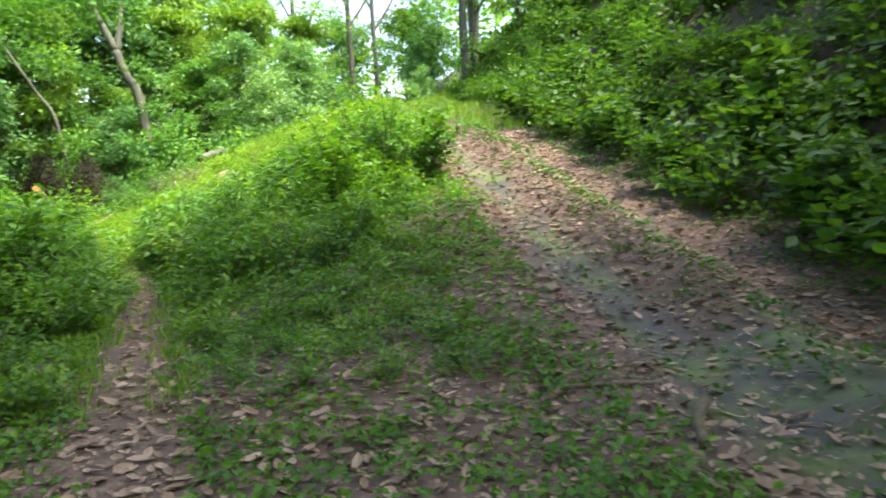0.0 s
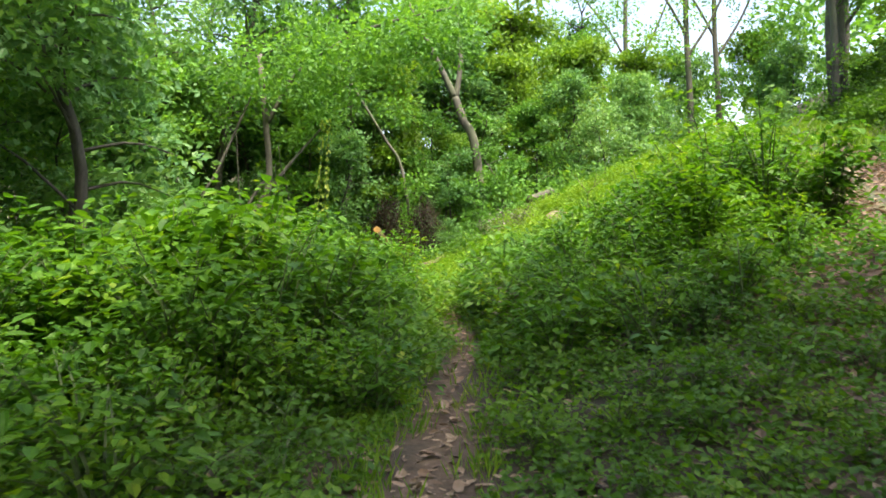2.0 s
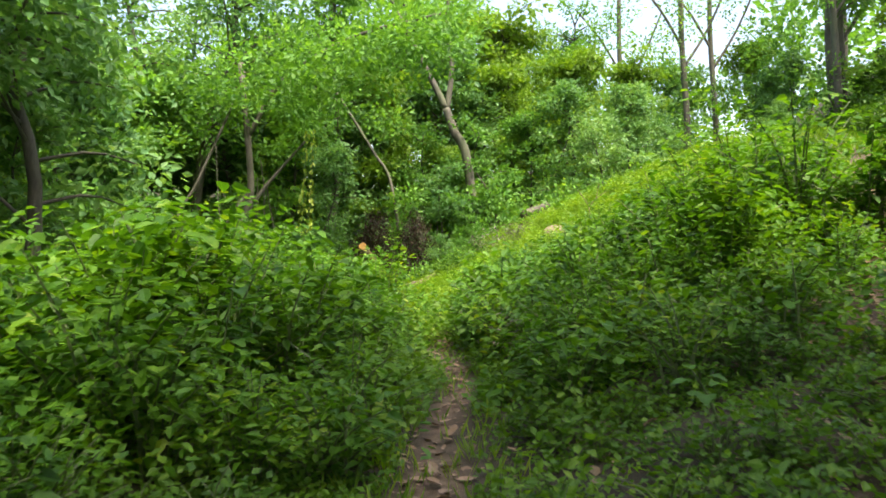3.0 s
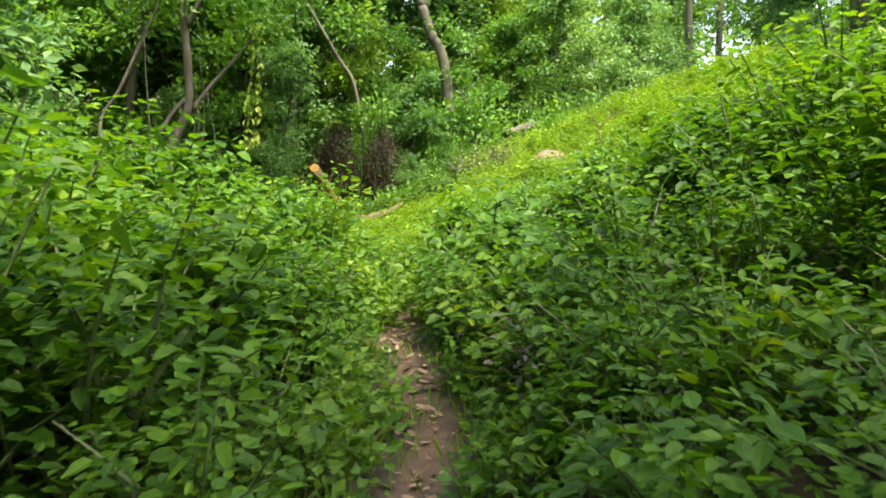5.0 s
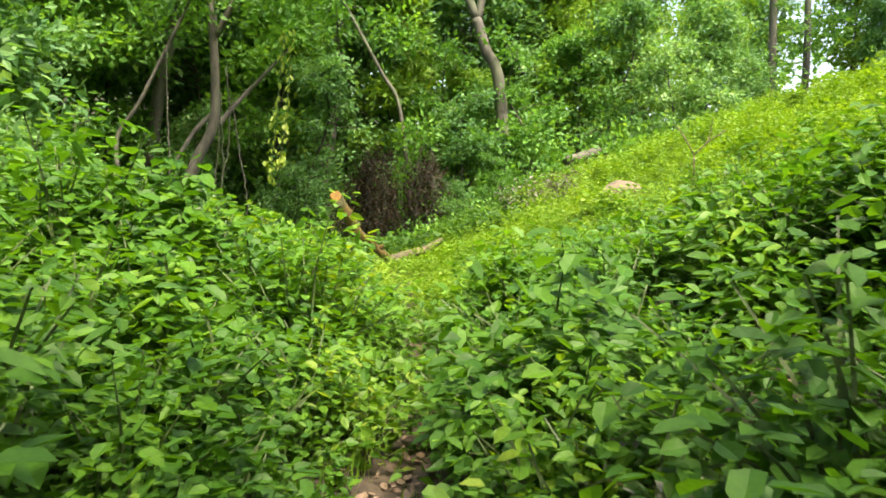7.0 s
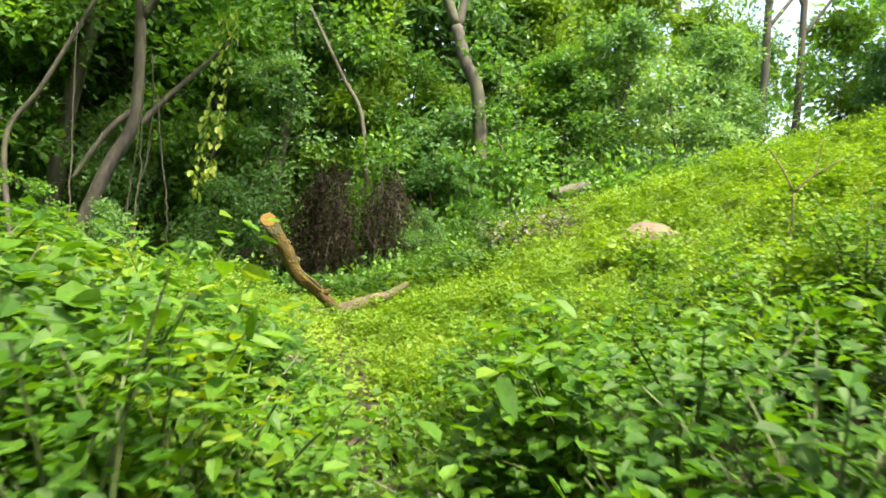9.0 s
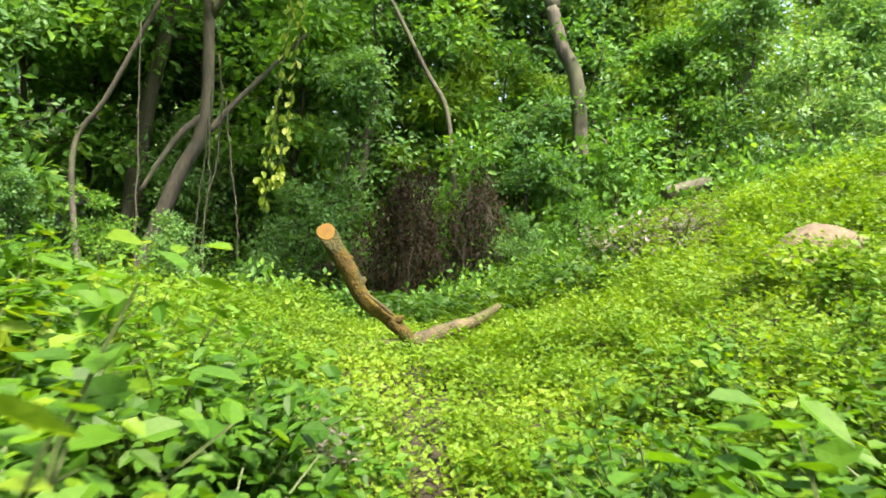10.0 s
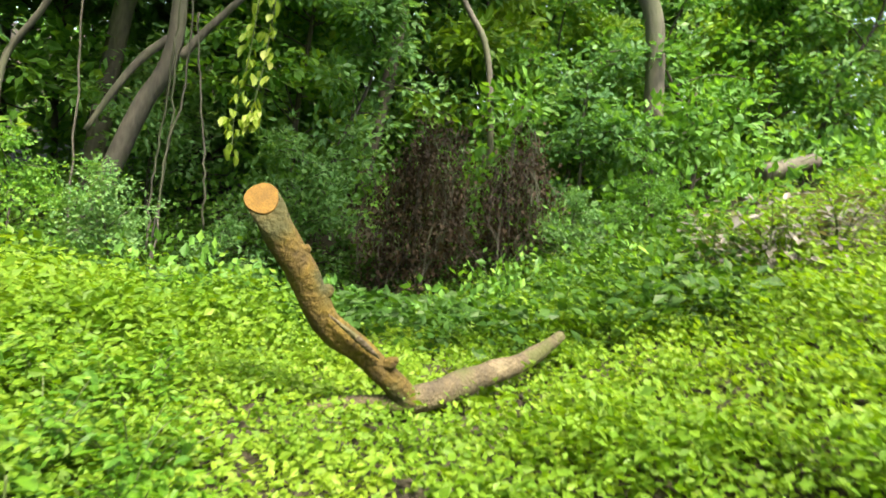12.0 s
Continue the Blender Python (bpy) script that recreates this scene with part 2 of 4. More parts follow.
def build_ground():
    xs = np.concatenate([np.linspace(-400, -60, 12), np.linspace(-50, -14, 28), np.arange(-12.5, 13, 0.2), np.linspace(14, 50, 28), np.linspace(60, 400, 12)])
    ys = np.concatenate([np.linspace(-400, -40, 12), np.linspace(-32, -7, 20), np.arange(-6, 26, 0.2), np.linspace(27, 60, 28), np.linspace(70, 400, 12)])
    X, Y = np.meshgrid(xs, ys)
    Z = height(X, Y)
    nx, ny = len(xs), len(ys)
    i = (np.arange(ny - 1)[:, None] * nx + np.arange(nx - 1)[None, :]).ravel()
    me = mesh_from("ground", np.stack([X.ravel(), Y.ravel(), Z.ravel()], 1), np.stack([i, i + 1, i + nx + 1, i + nx], 1), [SOIL], True)
    at = me.attributes.new("cover", "FLOAT_COLOR", "POINT")
    c = np.stack([*(k.ravel() for k in cover(X, Y)), np.ones(X.size)], 1).astype(np.float32)
    at.data.foreach_set("color", c.ravel())
    tagged(new("ground", me), "dark forest soil with a narrow dirt footpath and rutted mossy track", "ground", kind="structure")


build_ground()


# ---- leaves, stems ----
def unit(v):
    return v / np.maximum(np.linalg.norm(v, axis=-1, keepdims=True), 1e-6)


def leaves(points, dirs, length, width=0.5, droop=0.25):
    """Oval blades with a sunk midrib and a pointed tip: six triangles round one middle corner."""
    n = len(points)
    length = np.broadcast_to(length, (n,))[:, None]
    d = unit(dirs)
    side = unit(np.cross(d, np.array([0, 0, 1.0])) + rng.normal(0, 0.25, (n, 3)))
    up = np.cross(side, d)
    w = length * width * 0.5
    down = np.array([0, 0, 1.0]) * length * droop
    mid = points + d * length * 0.45 - up * w * 0.25 - down * 0.2
    l1, r1 = (points + d * length * 0.2 + side * w * s + up * w * 0.12 for s in (0.82, -0.82))
    l2, r2 = (points + d * length * 0.62 + side * w * s + up * w * 0.12 - down * 0.4 for s in (0.8, -0.8))
    tip = points + d * length - down
    v = np.stack([points, l1, l2, tip, r2, r1, mid], 1).reshape(-1, 3)
    k = np.arange(n)[:, None] * 7
    return v, np.stack([k + [a, 6, (a + 1) % 6][::-1] for a in range(6)], 1).reshape(-1, 3)


def flat_leaves(points, dirs, length, width=0.55):
    """Small far blades: one bent pair of triangles each."""
    n = len(points)
    length = np.broadcast_to(length, (n,))[:, None]
    d = unit(dirs)
    side = unit(np.cross(d, rng.normal(0, 1, (n, 3)) + [0, 0, 2.0]))
    w = length * width * 0.5
    up = np.cross(side, d)
    v = np.stack([points, points + d * length * 0.45 + side * w, points + d * length, points + d * length * 0.45 - side * w + up * w * 0.5], 1).reshape(-1, 3)
    b = np.arange(n)[:, None] * 4
    return v, np.stack([b + [0, 1, 2], b + [0, 2, 3]], 1).reshape(-1, 3)


def tube(path, radii, sides=6, cap=True):
    path, radii = np.asarray(path, float), np.asarray(radii, float)
    tang = unit(np.gradient(path, axis=0))
    ref = np.array([0.31, 0.93, 0.2])
    a = unit(np.cross(tang, ref)); b = np.cross(tang, a)
    ang = np.linspace(0, 2 * np.pi, sides, endpoint=False)
    ring = path[:, None] + radii[:, None, None] * (np.cos(ang)[None, :, None] * a[:, None] + np.sin(ang)[None, :, None] * b[:, None])
    v = ring.reshape(-1, 3)
    r, k = np.arange(len(path) - 1)[:, None] * sides, np.arange(sides)[None, :]
    k2 = (k + 1) % sides
    q = np.stack([r + k, r + k2, r + k2 + sides, r + k + sides], -1).reshape(-1, 4)
    f = np.concatenate([q[:, [0, 1, 2]], q[:, [0, 2, 3]]])
    if cap:
        v = np.concatenate([v, path[:1], path[-1:]])
        n, last = len(v), (len(path) - 1) * sides
        k, k2 = k[0], k2[0]
        f = np.concatenate([f, np.stack([k2, k, np.full(sides, n - 2)], 1), np.stack([last + k, last + k2, np.full(sides, n - 1)], 1)])
    return v, f


def join(parts):
    vs, fs, o = [], [], 0
    for v, f in parts:
        vs.append(v); fs.append(f + o); o += len(v)
    return np.concatenate(vs), np.concatenate(fs)


def bend(points, n):
    """A smooth curve of n points through a few."""
    p = np.asarray(points, float)
    t, q = np.linspace(0, len(p) - 1, n), np.concatenate([2 * p[:1] - p[1:2], p, 2 * p[-1:] - p[-2:-1]])
    i = np.minimum(t.astype(int), len(p) - 2); u = (t - i)[:, None]
    a, b, c, d = q[i], q[i + 1], q[i + 2], q[i + 3]
    return 0.5 * (2 * b + (c - a) * u + (2 * a - 5 * b + 4 * c - d) * u ** 2 + (3 * b - a - 3 * c + d) * u ** 3)


# ---- bushes ----
def make_bush(tall, wide, stems, per_stem, size, mat, width=0.55, low=0.15, simple=False):
    st, pts, dirs = [], [], []
    for _ in range(stems):
        a, out = rng.uniform(0, 6.283), wide * rng.uniform(0.25, 1.0)
        hh = tall * rng.uniform(0.55, 1.05) * (1 - 0.35 * (out / wide) ** 2)
        foot = rng.normal(0, 0.1 * wide, 2)
        top = np.array([foot[0] + math.cos(a) * out, foot[1] + math.sin(a) * out, hh])
        path = bend([(foot[0], foot[1], -0.06), (foot[0] + (top[0] - foot[0]) * 0.35, foot[1] + (top[1] - foot[1]) * 0.35, hh * 0.62), top], 6)
        st.append(tube(path, np.linspace(0.011, 0.003, 6) * (0.6 + tall * 0.5), 3, False))
        k = rng.uniform(low, 1.0, per_stem) ** 0.75
        p = np.stack([np.interp(k, np.linspace(0, 1, 6), path[:, c]) for c in range(3)], 1) + rng.normal(0, 0.05 + 0.05 * wide, (per_stem, 3))
        th = rng.uniform(0, 6.283, per_stem)
        d = np.stack([np.cos(th) + 0.5 * math.cos(a), np.sin(th) + 0.5 * math.sin(a), rng.normal(0.12, 0.35, per_stem)], 1)
        pts.append(p); dirs.append(d)
    p, d = np.concatenate(pts), np.concatenate(dirs)
    p[:, 2] = np.maximum(p[:, 2], 0.02)
    lv = (flat_leaves if simple else leaves)(p, d, size * rng.uniform(0.5, 1.25, len(p)), width)
    return mesh_from("stem", *join(st), [STEM]), mesh_from("foliage", *lv, [mat])


def thing(name, parts, at, turn=0.0, size=1.0, label="", category="", group="", tilt=(0, 0)):
    e = new(name)
    e.matrix_basis = Matrix.LocRotScale(at, Euler((tilt[0], tilt[1], turn)), (size,) * 3)
    e.empty_display_size = 0.1
    for n, me in parts:
        child(n, me, e)
    return tagged(e, label, category, group)


def ground_at(x, y):
    return float(height(x, y))


TALL = [make_bush(1.25, 0.66, 16, 44, s, G_BUSH, w) for s, w in ((0.092, 0.74), (0.08, 0.72), (0.115, 0.7), (0.072, 0.76))]
MID = [make_bush(0.75, 0.5, 13, 30, s, G_BUSH, w) for s, w in ((0.07, 0.74), (0.082, 0.72), (0.06, 0.76), (0.092, 0.7))]
# same build as MID, in the sun-brightened leaf colour
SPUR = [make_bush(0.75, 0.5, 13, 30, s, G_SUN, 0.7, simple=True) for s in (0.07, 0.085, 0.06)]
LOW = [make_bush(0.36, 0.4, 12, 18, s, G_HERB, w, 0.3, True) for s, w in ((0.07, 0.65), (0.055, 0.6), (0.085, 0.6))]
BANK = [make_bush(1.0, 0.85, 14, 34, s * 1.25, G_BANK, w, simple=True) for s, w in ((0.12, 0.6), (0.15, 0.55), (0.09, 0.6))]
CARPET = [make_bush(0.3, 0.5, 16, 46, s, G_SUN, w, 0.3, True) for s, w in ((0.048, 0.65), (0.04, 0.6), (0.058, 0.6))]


def plant(kind, x, y, size, label, group, name="bush"):
    s, f = kind[rng.integers(len(kind))]
    return thing(name, (("stem", s), ("foliage", f)), (x, y, ground_at(x, y)), rng.uniform(0, 6.28), size * rng.uniform(0.78, 1.22), label, "bush", group, tuple(rng.normal(0, 0.08, 2)))


JOINED = {}


def sow_joined(key, kind, x, y, size):
    """Adds one plant to a joined growth that nobody could count."""
    s, f = kind[rng.integers(len(kind))]
    m = Matrix.LocRotScale((x, y, ground_at(x, y)), Euler((rng.normal(0, 0.08), rng.normal(0, 0.08), rng.uniform(0, 6.28))), (size * rng.uniform(0.85, 1.15),) * 3)
    co = np.empty(len(f.vertices) * 3, np.float32); f.vertices.foreach_get("co", co)
    vi = np.empty(len(f.loops), np.int32); f.loops.foreach_get("vertex_index", vi)
    a = np.array(m)
    JOINED.setdefault(key, []).append((co.reshape(-1, 3) @ a[:3, :3].T + a[:3, 3], vi.reshape(-1, 3)))


def scatter(x0, x1, y0, y1, gap, keep, sow):
    for gy in np.arange(y0, y1, gap):
        for gx in np.arange(x0, x1, gap):
            x, y = gx + rng.uniform(-0.45, 0.45) * gap, gy + rng.uniform(-0.45, 0.45) * gap
            if keep(x, y):
                sow(x, y)


def low_growth(x, y):
    """Plants stay short in front of the fallen log."""
    return 1 - 0.33 * float(step(15.6, 16.6, y) * step(-5.4, -4.6, x) * step(-0.6, -1.6, x) * step(19.8, 19.2, y))


def by_log(x, y):
    """The open strip in front of the fallen log."""
    return -4.6 < x < -2.2 and -0.75 < y - (18.0 + (x + 3.3) * (1.2 if x > -3.3 else 0.4)) < 0.25


# thicket on the low side of the path, rising away from it
def thicket_size(x, y):
    return 1.0 + 0.42 * float(step(1.0, 2.6, trail_x(y) - x)) - 0.12 * float(step(7, 5.5, y)) - 0.4 * float(step(13, 15.6, y)) + 0.14 * float(wave(x, y, 1.3))


scatter(-7, 0, 5.4, 15.8, 0.72, lambda x, y: x < trail_x(y) - 0.95 - 0.2 * math.sin(y * 2) - 0.5 * (y > 14),
        lambda x, y: plant(TALL, x, y, thicket_size(x, y), "dense broad-leaved green bush in the thicket beside the footpath", "thicket beside the path"))
scatter(-2.6, 0, 5.4, 14.5, 0.4, lambda x, y: 0.42 - 0.22 * (y > 10.3) < trail_x(y) - x < 1.0,
        lambda x, y: plant(MID if trail_x(y) - x > 0.58 else LOW, x, y, 0.95 + 0.2 * (y > 9), "low leafy green plant at the edge of the footpath", "plants along the path", "shrub"))
scatter(-5.6, 0, -0.5, 5.6, 0.62, lambda x, y: x < trail_x(y) - 0.55,
        lambda x, y: plant(MID if x < trail_x(y) - 1.5 - 0.5 * (y < 3) and y > 1 else LOW, x, y, 0.9 if x > -2 else 1.15, "low shaded green plant on dark soil by the path", "low plants by the path start", "shrub"))
# flank of the spur above the path
scatter(-3, 6, 6.3, 14.6, 0.62, lambda x, y: trail_x(y) + 0.75 < x < road_left(y) - 0.35 - 1.2 * (y < 8),
        lambda x, y: plant(MID if rng.random() < 0.6 or y < 8.2 else TALL, x, y, 1.0 - 0.25 * float(step(12.5, 14.5, y)), "leafy green bush on the slope above the footpath", "bushes on the spur"))
scatter(-2, 1, 6.2, 14, 0.4, lambda x, y: 0.4 - 0.22 * (y > 10.3) < x - trail_x(y) < 0.95,
        lambda x, y: plant(MID if x - trail_x(y) > 0.55 and y < 13.3 else LOW, x, y, 1.0 + 0.25 * (9.5 < y < 13), "low leafy green plant at the edge of the footpath", "plants along the path", "shrub"))
scatter(-1, 3, 2.6, 6.2, 0.5, lambda x, y: x > trail_x(y) + 0.5 and x < road_left(y) - 1.0,
        lambda x, y: plant(LOW, x, y, 0.8 if y > 4 else 0.55, "small green herb growing through leaf litter", "herbs on the litter", "shrub"))
scatter(-5, 7, 14.4, 24, 0.62, lambda x, y: (x > trail_x(y) + 0.2 or 17.2 < y < 19.0) and x < road_left(y) - 0.4 and not by_log(x, y),
        lambda x, y: sow_joined("carpet", CARPET, x, y, low_growth(x, y) * (1.0 + 0.6 * float(step(0, 1, wave(x, y, 1.1, 2.2))))) if x < 0.4 - 0.25 * (y - 15) or rng.random() < 0.25 else sow_joined("spur", SPUR, x, y, 0.85))
scatter(-8, -2, 15.2, 19.2, 0.56, lambda x, y: x < trail_x(y) - 0.5 and not by_log(x, y),
        lambda x, y: sow_joined("carpet", CARPET, x, y, low_growth(x, y) * (1.0 + 0.5 * float(step(1.0, 2.0, trail_x(y) - x)))))
scatter(-2, 5, 14.5, 17.2, 0.75, lambda x, y: x > trail_x(y) + 1.3 + 0.5 * max(0, y - 15) and x < road_left(y) - 0.5,
        lambda x, y: plant(MID, x, y, 0.72, "leafy green plant rising from the carpeted slope", "bushes on the spur"))
scatter(-6.2, -3, 15.3, 17.2, 0.6, lambda x, y: x < trail_x(y) - 0.9,
        lambda x, y: plant(MID, x, y, 0.62, "leafy green plant standing in the herb carpet", "plants along the path", "shrub"))
for x, y in ((2.4, 10.0), (2.9, 10.7), (2.0, 10.5), (2.6, 11.4), (3.3, 9.9)):
    plant(TALL, x, y, 1.25, "tall leafy green bush on top of the spur", "bushes on the spur")
# steep bank above the track
scatter(5, 16, -5, 33, 0.9, lambda x, y: 3.2 < x - road_left(y) < 9.8,
        lambda x, y: sow_joined("bank", BANK, x, y, 1.1 + 0.2 * float(wave(x, y, 1.1))))
# behind the start
scatter(-8, 8, -10, -4, 1.3, lambda x, y: abs(x - 1) > 1.6, lambda x, y: sow_joined("bank", BANK, x, y, 1.3))


for key, mat, label in (("carpet", G_SUN, "ground plants carpeting the slope, yellow-green brightened for sunlight"), ("spur", G_SUN, "bushy growth along the top of the spur, coloured as sunlit"), ("bank", G_BANK, "dark green bushes and weeds clinging to the steep bank")):
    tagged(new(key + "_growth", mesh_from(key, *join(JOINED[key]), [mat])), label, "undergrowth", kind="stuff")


# ---- trees ----
def make_tree(tall, trunk_r, crown_r, first, clumps, per_clump, size, mat, bark, lean=(0, 0), clump_r=0.9):
    """Tapered trunk, limbs that leave it at different heights, and leaf clumps along the limbs."""
    top = np.array([lean[0], lean[1], tall])
    path = bend([(0, 0, -0.4), top * 0.35 + [rng.normal(0, 0.15), rng.normal(0, 0.15), 0], top * 0.7 + [rng.normal(0, 0.3), rng.normal(0, 0.3), 0], top], 14)
    rad = trunk_r * np.linspace(1, 0.18, 14) ** 0.9
    rad[0] *= 1.35
    limbs, pts, dirs = [], [], []
    for _ in range(clumps):
        k = first + (1 - first) * rng.random() ** 0.9
        foot = np.array([np.interp(k, np.linspace(0, 1, 14), path[:, c]) for c in range(3)])
        a = rng.uniform(0, 6.283)
        reach = crown_r * rng.uniform(0.3, 1.0) * (1.1 - 0.55 * k)
        end = foot + [math.cos(a) * reach, math.sin(a) * reach, rng.uniform(-0.1, 0.7) * reach]
        lp = bend([foot, (foot + end) / 2 + [0, 0, 0.12 * reach], end], 6)
        limbs.append(tube(lp, np.linspace(trunk_r * 0.28, 0.012, 6), 4, False))
        for c, q in ((end, 1.0), (lp[3], 0.6)):
            m = int(per_clump * q)
            v = rng.normal(0, 1, (m, 3)); v = unit(v) * (rng.random((m, 1)) ** 0.5) * clump_r * rng.uniform(0.7, 1.3) * [1, 1, 0.6]
            pts.append(c + v); dirs.append(unit(v) + rng.normal(0, 0.6, (m, 3)) + [0, 0, -0.15])
    p, d = np.concatenate(pts), np.concatenate(dirs)
    crown = mesh_from("crown", *flat_leaves(p, d, size * rng.uniform(0.6, 1.3, len(p))), [mat])
    trunk = mesh_from("trunk", *tube(path, rad, 9), [bark], True)
    return (("trunk", trunk), ("crown", crown), *(("limb", mesh_from("limb", *l, [bark], True)) for l in limbs))


TREES = [make_tree(11, 0.2, 3.6, 0.28, 34, 90, 0.23, G_TREE, BARK, (0.8, 0.2)),
         make_tree(13, 0.24, 4.0, 0.38, 36, 90, 0.25, G_GREY, BARK_PALE, (-0.9, 0.4)),
         make_tree(9, 0.15, 3.0, 0.18, 34, 90, 0.21, G_GREY, BARK, (0.5, -0.6)),
         make_tree(12, 0.18, 3.4, 0.3, 34, 90, 0.22, G_TREE, BARK_PALE, (-0.4, -0.8))]
SAPLING = [make_tree(4.2, 0.05, 1.6, 0.08, 26, 80, 0.16, G_TREE, BARK, (0.3, 0.1), 0.55),
           make_tree(3.4, 0.045, 1.5, 0.05, 26, 80, 0.14, G_GREY, BARK, (-0.3, 0.2), 0.55),
           make_tree(5.2, 0.06, 1.7, 0.1, 28, 80, 0.17, G_GREY, BARK, (0.2, -0.3), 0.6)]

COVER = [make_tree(7.5, 0.1, 2.9, 0.04, 46, 88, 0.27, g, BARK, l, 0.8) for g, l in ((G_TREE, (0.4, 0.2)), (G_GREY, (-0.5, 0.1)), (G_BRIGHT, (0.2, -0.4)))]


def set_tree(kind, x, y, size, label, group, name="tree"):
    return thing(name, kind, (x, y, ground_at(x, y) - 0.05), rng.uniform(0, 6.28), size, label, "tree", group, tuple(rng.normal(0, 0.04, 2)))


W = "woods around the clearing"
SHADE_LEANER = make_tree(12.5, 0.24, 4.6, 0.5, 40, 95, 0.25, G_TREE, BARK, (-4.8, 0.6))
# left wall of woods, back wall, crest of the spur, bank top; unseen behind, added for shade
for x, y, k, s in ((-11.5, 3, 0, 1.0), (-10.5, 8, 2, 1.1), (-13, 12, 1, 1.0), (-11.5, 16.5, 3, 0.95), (-14.5, 20, 0, 1.1), (-12.5, 25, 1, 1.0),
                   (-16, 7, 3, 1.1), (-18, 15, 1, 1.2), (-17, 27, 2, 1.3), (-8.5, 28.5, 3, 1.0), (-6, 32.5, 0, 1.0), (-10, 34, 1, 1.2), (-15, 34, 2, 1.3),
                   (-1.0, 36, 2, 1.0), (3.0, 42, 0, 0.9), (-5.5, 42, 3, 1.1), (13.0, 34, 3, 1.1), (15.5, 40, 1, 1.0), (18.5, 33, 0, 1.0),
                   (16.5, 20, 1, 1.0), (13.5, 4, 3, 1.0), (15, -1, 1, 1.1), (16, 27, 2, 1.1),
                   (-6.5, -3.5, 1, 1.1), (-2.5, -7, 0, 1.1), (4.5, -6, 3, 1.1), (9.5, -6.5, 1, 1.0), (-10.5, -4, 0, 1.0), (1.5, -11, 1, 1.2)):
    set_tree(TREES[k], x, y, s, "tall broad-leaved forest tree with a dense green crown", W)
U = "young trees under the woods"
for x, y, k, s in ((-9.5, 5.5, 0, 0.9), (-10, 11, 1, 1.0), (-9.8, 14, 2, 0.9), (-11.5, 19, 0, 1.0), (-9.6, 17.5, 1, 0.75), (-12.8, 22, 2, 1.0), (-11, 25, 1, 1.0),
                   (-7.8, 25.5, 2, 0.9), (-7.4, 24.0, 1, 0.7), (-3.4, 26.8, 1, 0.95), (-4.0, 28.5, 0, 1.1), (-1.6, 28.0, 0, 1.0), (0.6, 29.5, 2, 0.95), (2.4, 27.5, 1, 0.9),
                   (-6.5, 28.5, 2, 1.1), (-9.5, 30, 0, 1.2), (4.5, 32, 1, 0.9), (-2.5, 33, 2, 1.1), (1.5, 35, 0, 1.0), (-13.5, 29, 0, 1.2),
                   (-12.5, 7, 2, 1.1), (-13, 15, 0, 1.2), (-8.5, 2.0, 1, 0.8), (6.5, 36, 1, 0.9), (10.5, 34, 2, 0.9), (9.0, 30, 1, 0.6), (-9.4, 20.7, 0, 0.42), (-8.1, 20.9, 1, 0.45), (-10.8, 20.0, 2, 0.4), (-7.2, 22.0, 1, 0.4), (-3.3, 24.6, 1, 0.36), (-2.2, 25.2, 0, 0.34)):
    set_tree(SAPLING[k], x, y, s, "young bushy tree with small grey-green leaves", U, "sapling")
# bright k=2 trees at the back right put hazy light into leaf colour
for x, y, k, s in ((-11.8, 5.5, 0, 0.9), (-12, 10, 1, 1.0), (-12.5, 14.5, 0, 1.0), (-13.2, 18.5, 1, 1.0), (-14, 23.5, 0, 1.0), (-11.8, 27.2, 1, 1.0), (-9.2, 27.0, 0, 0.8), (-6.8, 29.6, 2, 0.9),
                   (-8.5, 31.5, 1, 1.2), (-4.6, 33.0, 1, 1.15), (-1.2, 32.2, 2, 0.85), (-1.8, 35.5, 2, 1.2), (1.8, 33.5, 2, 0.85), (4.2, 37.5, 2, 0.8), (-12, 31.5, 0, 1.3), (-6.5, 38, 0, 1.5),
                   (-0.2, 30.0, 0, 0.55), (8.0, 44, 1, 0.9), (12, 43, 2, 0.9), (11.0, 37.0, 1, 0.6), (-13.5, 1.0, 1, 1.0), (14.5, 30.5, 2, 0.8), (1.0, 45, 1, 1.1), (-3.6, 29.2, 2, 0.5), (3.8, 30.5, 1, 0.55), (-15.5, 10, 1, 1.3), (-16.5, 18, 0, 1.4), (-17, 24, 1, 1.3), (-14.6, 26.4, 0, 0.9), (-16.2, 29.2, 1, 1.1), (-12.6, 28.6, 1, 0.8)):
    set_tree(COVER[k], x, y, s, ("leafy forest tree with foliage down to the ground", "grey-green forest tree with foliage down to the ground", "bright yellow-green forest tree with dense foliage")[k], "trees with low foliage")
# added trees, mostly unseen, set so their crowns shade the start and thicket
for x, y, k, s in ((8.6, -1.8, 3, 1.4), (8.0, -4.6, 1, 1.3), (-5.6, 0.4, 1, 1.15), (-6.6, 4.0, 3, 1.1), (4.6, -3.6, 1, 1.2), (-7.8, 8.4, 1, 1.2), (-8.8, 12.2, 2, 1.0)):
    set_tree(TREES[k], x, y, s, "added tall tree that shades the start and thicket", W)


# unseen trees added on the bank, leaning over the track to shade it
for x, y in ((8.6, 1.2), (8.2, -2.6)):
    thing("tree", SHADE_LEANER, (x, y, ground_at(x, y) - 0.05), rng.normal(0, 0.1), 1.0, "added unseen tree leaning over the track to shade it", "tree", W)


